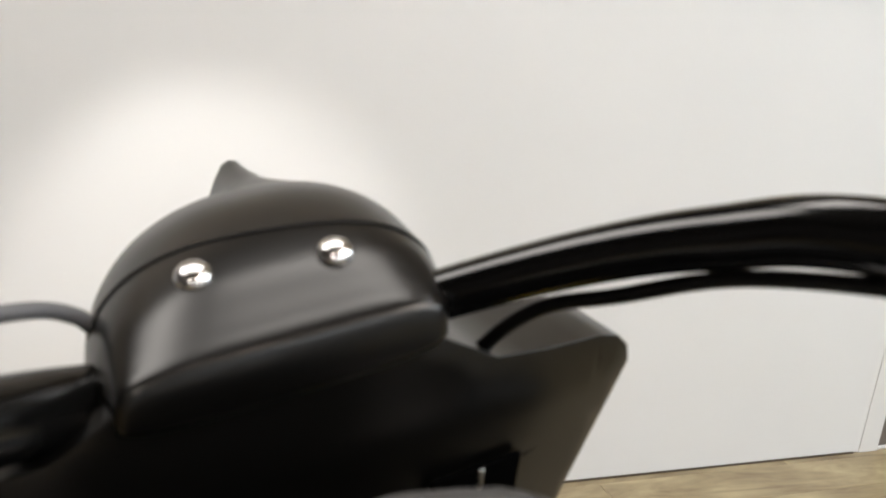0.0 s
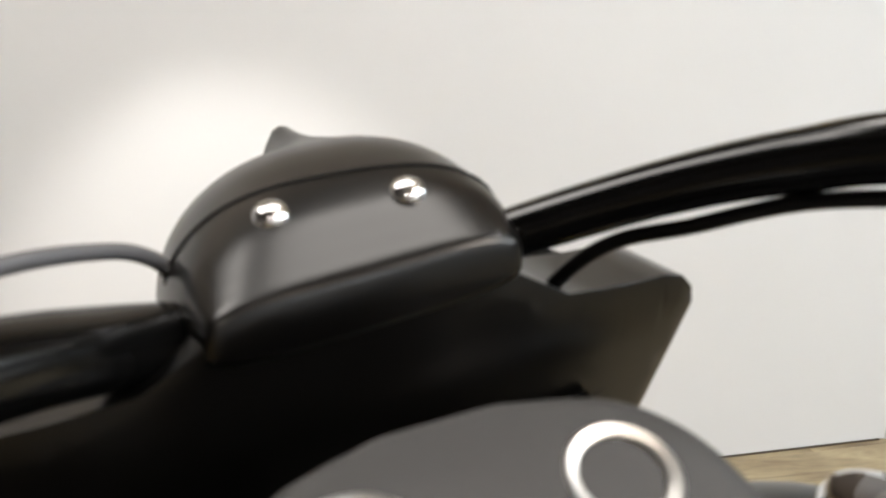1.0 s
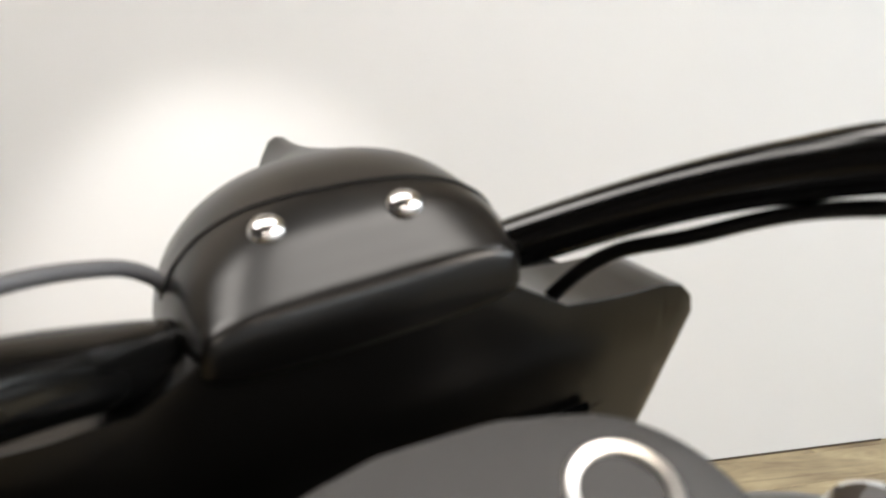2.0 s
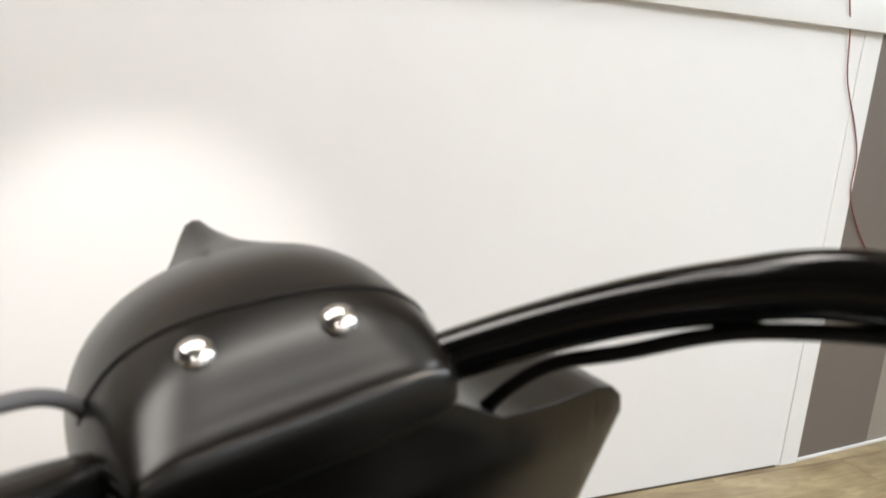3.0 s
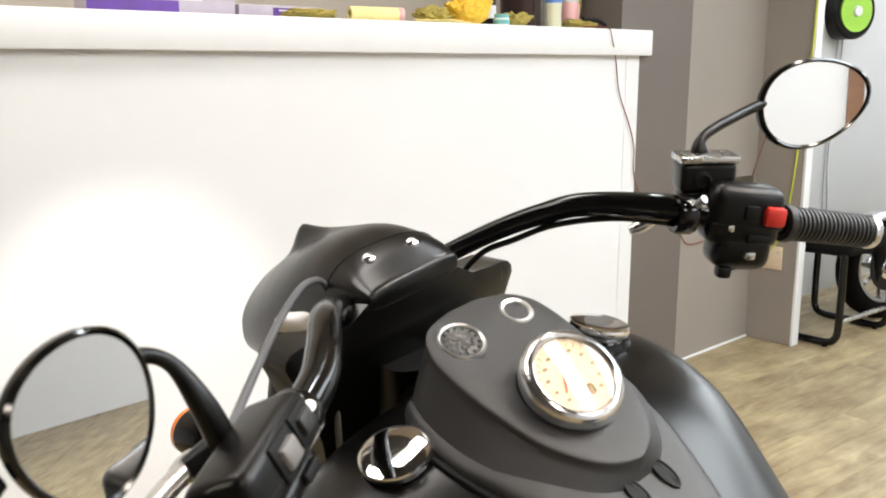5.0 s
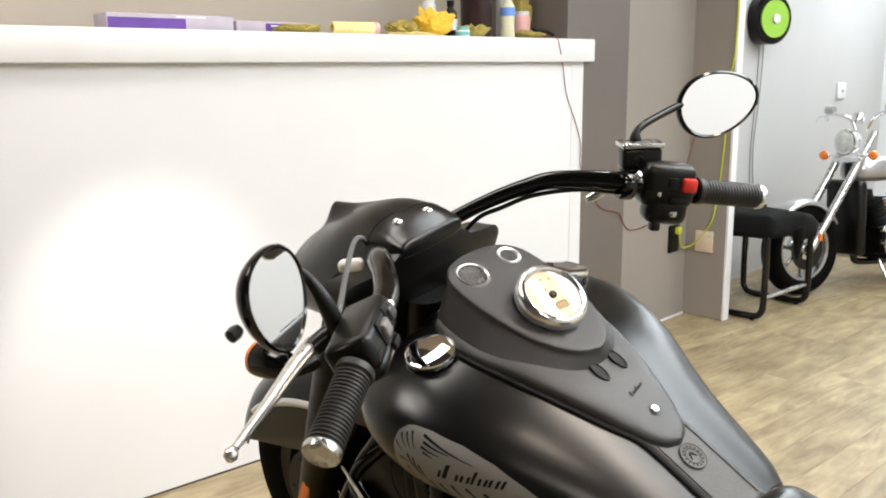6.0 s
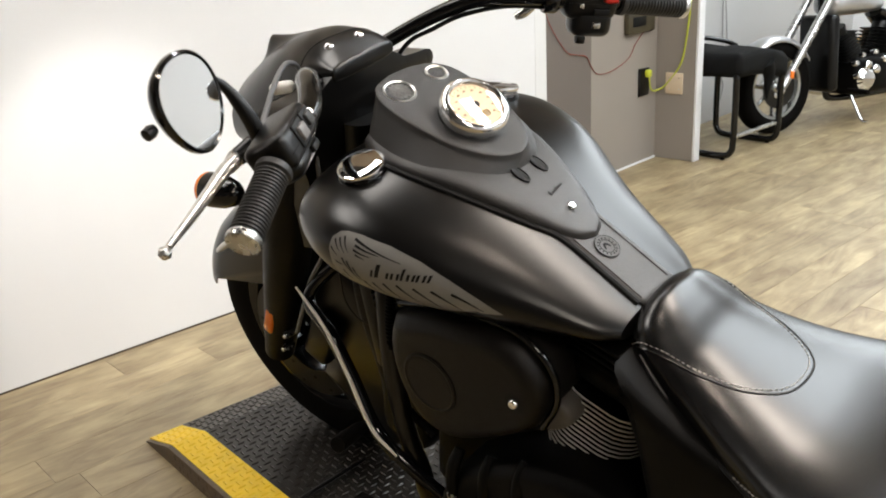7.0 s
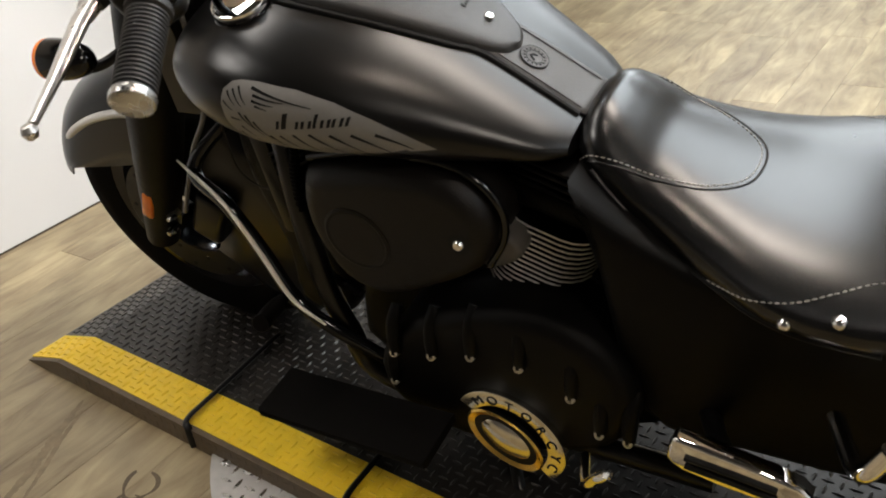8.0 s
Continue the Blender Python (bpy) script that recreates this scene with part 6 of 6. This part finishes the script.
TK2 = [(-0.44, 0.05, 0.86, 0.80, 0.76), (-0.48, 0.11, 0.90, 0.82, 0.75), (-0.62, 0.145, 0.93, 0.83, 0.74), (-0.80, 0.13, 0.90, 0.81, 0.74), (-0.96, 0.07, 0.84, 0.79, 0.75)]
rings = []
for i in range(24):
    y = -0.44 - 0.52 * i / 23
    w, t, m_, b = interp(TK2, y)
    rings.append(oval(y, w, t, m_, b, 2.3, 2.3, 32))
part("fuel_tank", skin(rings), SILVER_PAINT, b2, "silver fuel tank")
part("crankcase", box((0.34, 0.42, 0.26), (0, -0.82, 0.32), 0.06, 4), ENGINE, b2, "dark engine crankcase")
for dy, an in ((-0.68, -22), (-0.94, 24)):
    m = pose(0, dy, 0.42, an, 0, 0)
    cy = part("engine_cylinder", lathe([(0.065, 0), (0.065, 0.26)], 24, m), BLACK, b2, "finned cylinder")
    for k in range(8):
        part("cooling_fin", box((0.22, 0.16, 0.006), (0, 0, 0.03 + 0.024 * k), 0.002, 1), ENGINE, cy).matrix_basis = m
part("engine_cover", lathe([(0.0, 0.03), (0.06, 0.026), (0.085, 0.0)], 32, facing((-0.17, -0.70, 0.30), (-1, 0, 0))), CHROME, b2, "round chrome engine cover")
for y, z, r in ((-0.60, 0.42, 0.022), (-0.66, 0.47, 0.018), (-0.72, 0.40, 0.026), (-0.80, 0.36, 0.03), (-0.78, 0.48, 0.02), (-0.88, 0.42, 0.024), (-0.62, 0.33, 0.02)):
    part("chrome_cap", lathe([(r, -0.03), (r, 0.004), (r * 0.7, 0.012), (0, 0.014)], 16, facing((-0.175, y, z), (-1, 0.1, 0.2))), CHROME, b2, "chrome engine cap")
part("foot_peg", tube([(-0.14, -0.56, 0.24), (-0.22, -0.57, 0.235), (-0.30, -0.575, 0.23)], [0.012, 0.018, 0.018], 10, 3), RUBBER, b2, "rubber foot peg")
part("side_stand", tube([(-0.12, -0.62, 0.19), (-0.19, -0.60, 0.10), (-0.25, -0.585, 0.030), (-0.31, -0.57, 0.026)], 0.011, 10), CHROME, b2, "chrome side stand")
part("seat", tube([(0, -0.95, 0.74), (0, -1.15, 0.66), (0, -1.40, 0.72), (0, -1.65, 0.80)], [0.07, 0.13, 0.13, 0.09], 20, 6, flat=0.5), LEATHER, b2, "black seat")
R2 = pose(0, -1.62, 0.315, 0, 90, 0)
rw2 = part("rear_wheel", lathe([(0.02, -0.05), (0.21, -0.05), (0.21, 0.05), (0.02, 0.05)], 32, R2), AL, b2, "rear wheel")
part("tyre", lathe([(0.21, -0.07), (0.29, -0.075), (0.315, 0), (0.29, 0.075), (0.21, 0.07)], 48, R2, close=True), RUBBER, rw2)
part("exhaust_pipe", tube([(0.15, -0.6, 0.40), (0.18, -0.5, 0.30), (0.19, -0.7, 0.20), (0.20, -1.6, 0.25)], [0.022, 0.024, 0.03, 0.045], 14), CHROME, b2, "chrome exhaust")
crate = thing("carton", pose(6.25, 1.2, 0, 0, 0, -15), "brown cardboard carton with a dark red band", "box")
part("body", box((0.7, 0.45, 0.36), (0, 0, 0.18), 0.006), material("brown_cardboard", (0.50, 0.30, 0.10), 0.8, 0.0, 0.1, 20), crate)
part("printed_band", box((0.702, 0.452, 0.12), (0, 0, 0.075), 0.001, 1), material("dark_red_print", (0.16, 0.03, 0.02), 0.7), crate)

# ---- floor planks ----
floor_ob = bpy.data.objects["floor"]
PL, PWD = 1.21, 0.146
plank_me = bpy.data.meshes.new("floor_plank")
bm = box((PL - 0.0010, PWD - 0.0008, 0.008), (0, 0, -0.004))
top_edges = [e for e in bm.edges if all(v.co.z > -0.0005 for v in e.verts)]
bmesh.ops.bevel(bm, geom=top_edges, offset=0.0005, segments=1, affect="EDGES")
bm.to_mesh(plank_me)
bm.free()
plank_me.materials.append(WOOD)
turn = pose(0, 0, 0, 0, 0, WALL_TURN)
rng = random.Random(5)
far_planks = []
for j in range(-52, 16):
    shift = rng.random() * PL
    for i in range(-6, 9):
        c = turn @ Vector((i * PL + shift, j * PWD, 0))
        if not (-4.6 < c.x < 7.6 and -4.66 < c.y < 2.2):
            continue
        flip = rng.random() < 0.5
        if -1.6 < c.x < 6.38 and -2.3 < c.y < 1.9:
            ob = new("floor_plank", plank_me)
            ob.parent = floor_ob
            ob.matrix_basis = pose(c.x, c.y, 0, 0, 0, WALL_TURN + (180 if flip else 0))
        else:
            far_planks.append((c.x, c.y))
verts, faces = [], []
for x, y in far_planks:
    n = len(verts)
    for u, v in ((-1, -1), (1, -1), (1, 1), (-1, 1)):
        q = turn @ Vector((u * (PL / 2 - 0.001), v * (PWD / 2 - 0.001), 0))
        px, py = max(-4.0, min(7.0, x + q.x)), max(-4.6, min(2.15, y + q.y))
        verts += [(px, py, 0.0), (px, py, -0.008)]
    faces.append((n, n + 2, n + 4, n + 6))
    for k in range(4):
        a, b = n + 2 * k, n + (2 * k + 2) % 8
        faces.append((a, a + 1, b + 1, b))
me = bpy.data.meshes.new("far_planks")
me.from_pydata(verts, [], faces)
me.materials.append(WOOD)
fp = new("far_planks", me)
fp.parent = floor_ob
tagged(fp, "oak laminate planks far from the motorcycle", kind="stuff")

# scuffs on the planks beside the platform
STAIN = material("dark_floor_stain", (0.11, 0.078, 0.042), 0.6, 0.0, 0.3, 90)
for x, y, r, w in ((-0.285, 0.520, 0.036, 0.013), (-0.335, 0.505, 0.026, 0.009)):
    bm = bmesh.new()
    ins, outs = [], []
    for k in range(28):
        a = radians(20 + 300 * k / 27)
        q = r * (1 + 0.08 * math.sin(3 * a + x * 40))
        t_ = w * (0.35 + 0.65 * abs(math.sin(1.7 * a)))
        ins.append(bm.verts.new((q * math.cos(a), q * 0.8 * math.sin(a), 0)))
        outs.append(bm.verts.new(((q + t_) * math.cos(a), (q + t_) * 0.8 * math.sin(a), 0)))
    for k in range(27):
        bm.faces.new((ins[k], ins[k + 1], outs[k + 1], outs[k]))
    st = part("floor_stain", bm, STAIN, floor_ob, "dark ring shaped scuff")
    st.matrix_basis = pose(x, y, 0.0006, 0, 0, 40)
# long rubbed streaks in the grain beside the platform
SCUFF = material("rubbed_brown_streak", (0.205, 0.152, 0.084), 0.5, 0.0, 0.35, 60)
for streak, (line, wide) in enumerate(((((-0.15, 0.850), (-0.25, 0.812), (-0.34, 0.775), (-0.46, 0.738)), 0.015), (((-0.17, 0.822), (-0.25, 0.792), (-0.33, 0.752), (-0.43, 0.705)), 0.008))):
    pts = spline([(x, y, 0.0007 + 0.0001 * streak) for x, y in line], 16)
    bm = bmesh.new()
    rows = []
    for k, q in enumerate(pts):
        u = k / (len(pts) - 1)
        half = wide * math.sin(math.pi * (0.03 + 0.94 * u)) ** 0.7
        rows.append([bm.verts.new(q + Vector((0.15, 0.98, 0)) * side * half * (0.7 + 0.5 * rng.random())) for side in (-1, 1)])
    for a, b in zip(rows, rows[1:]):
        bm.faces.new((a[0], b[0], b[1], a[1]))
    part("floor_stain", bm, SCUFF, floor_ob, "brown rubbed streak")
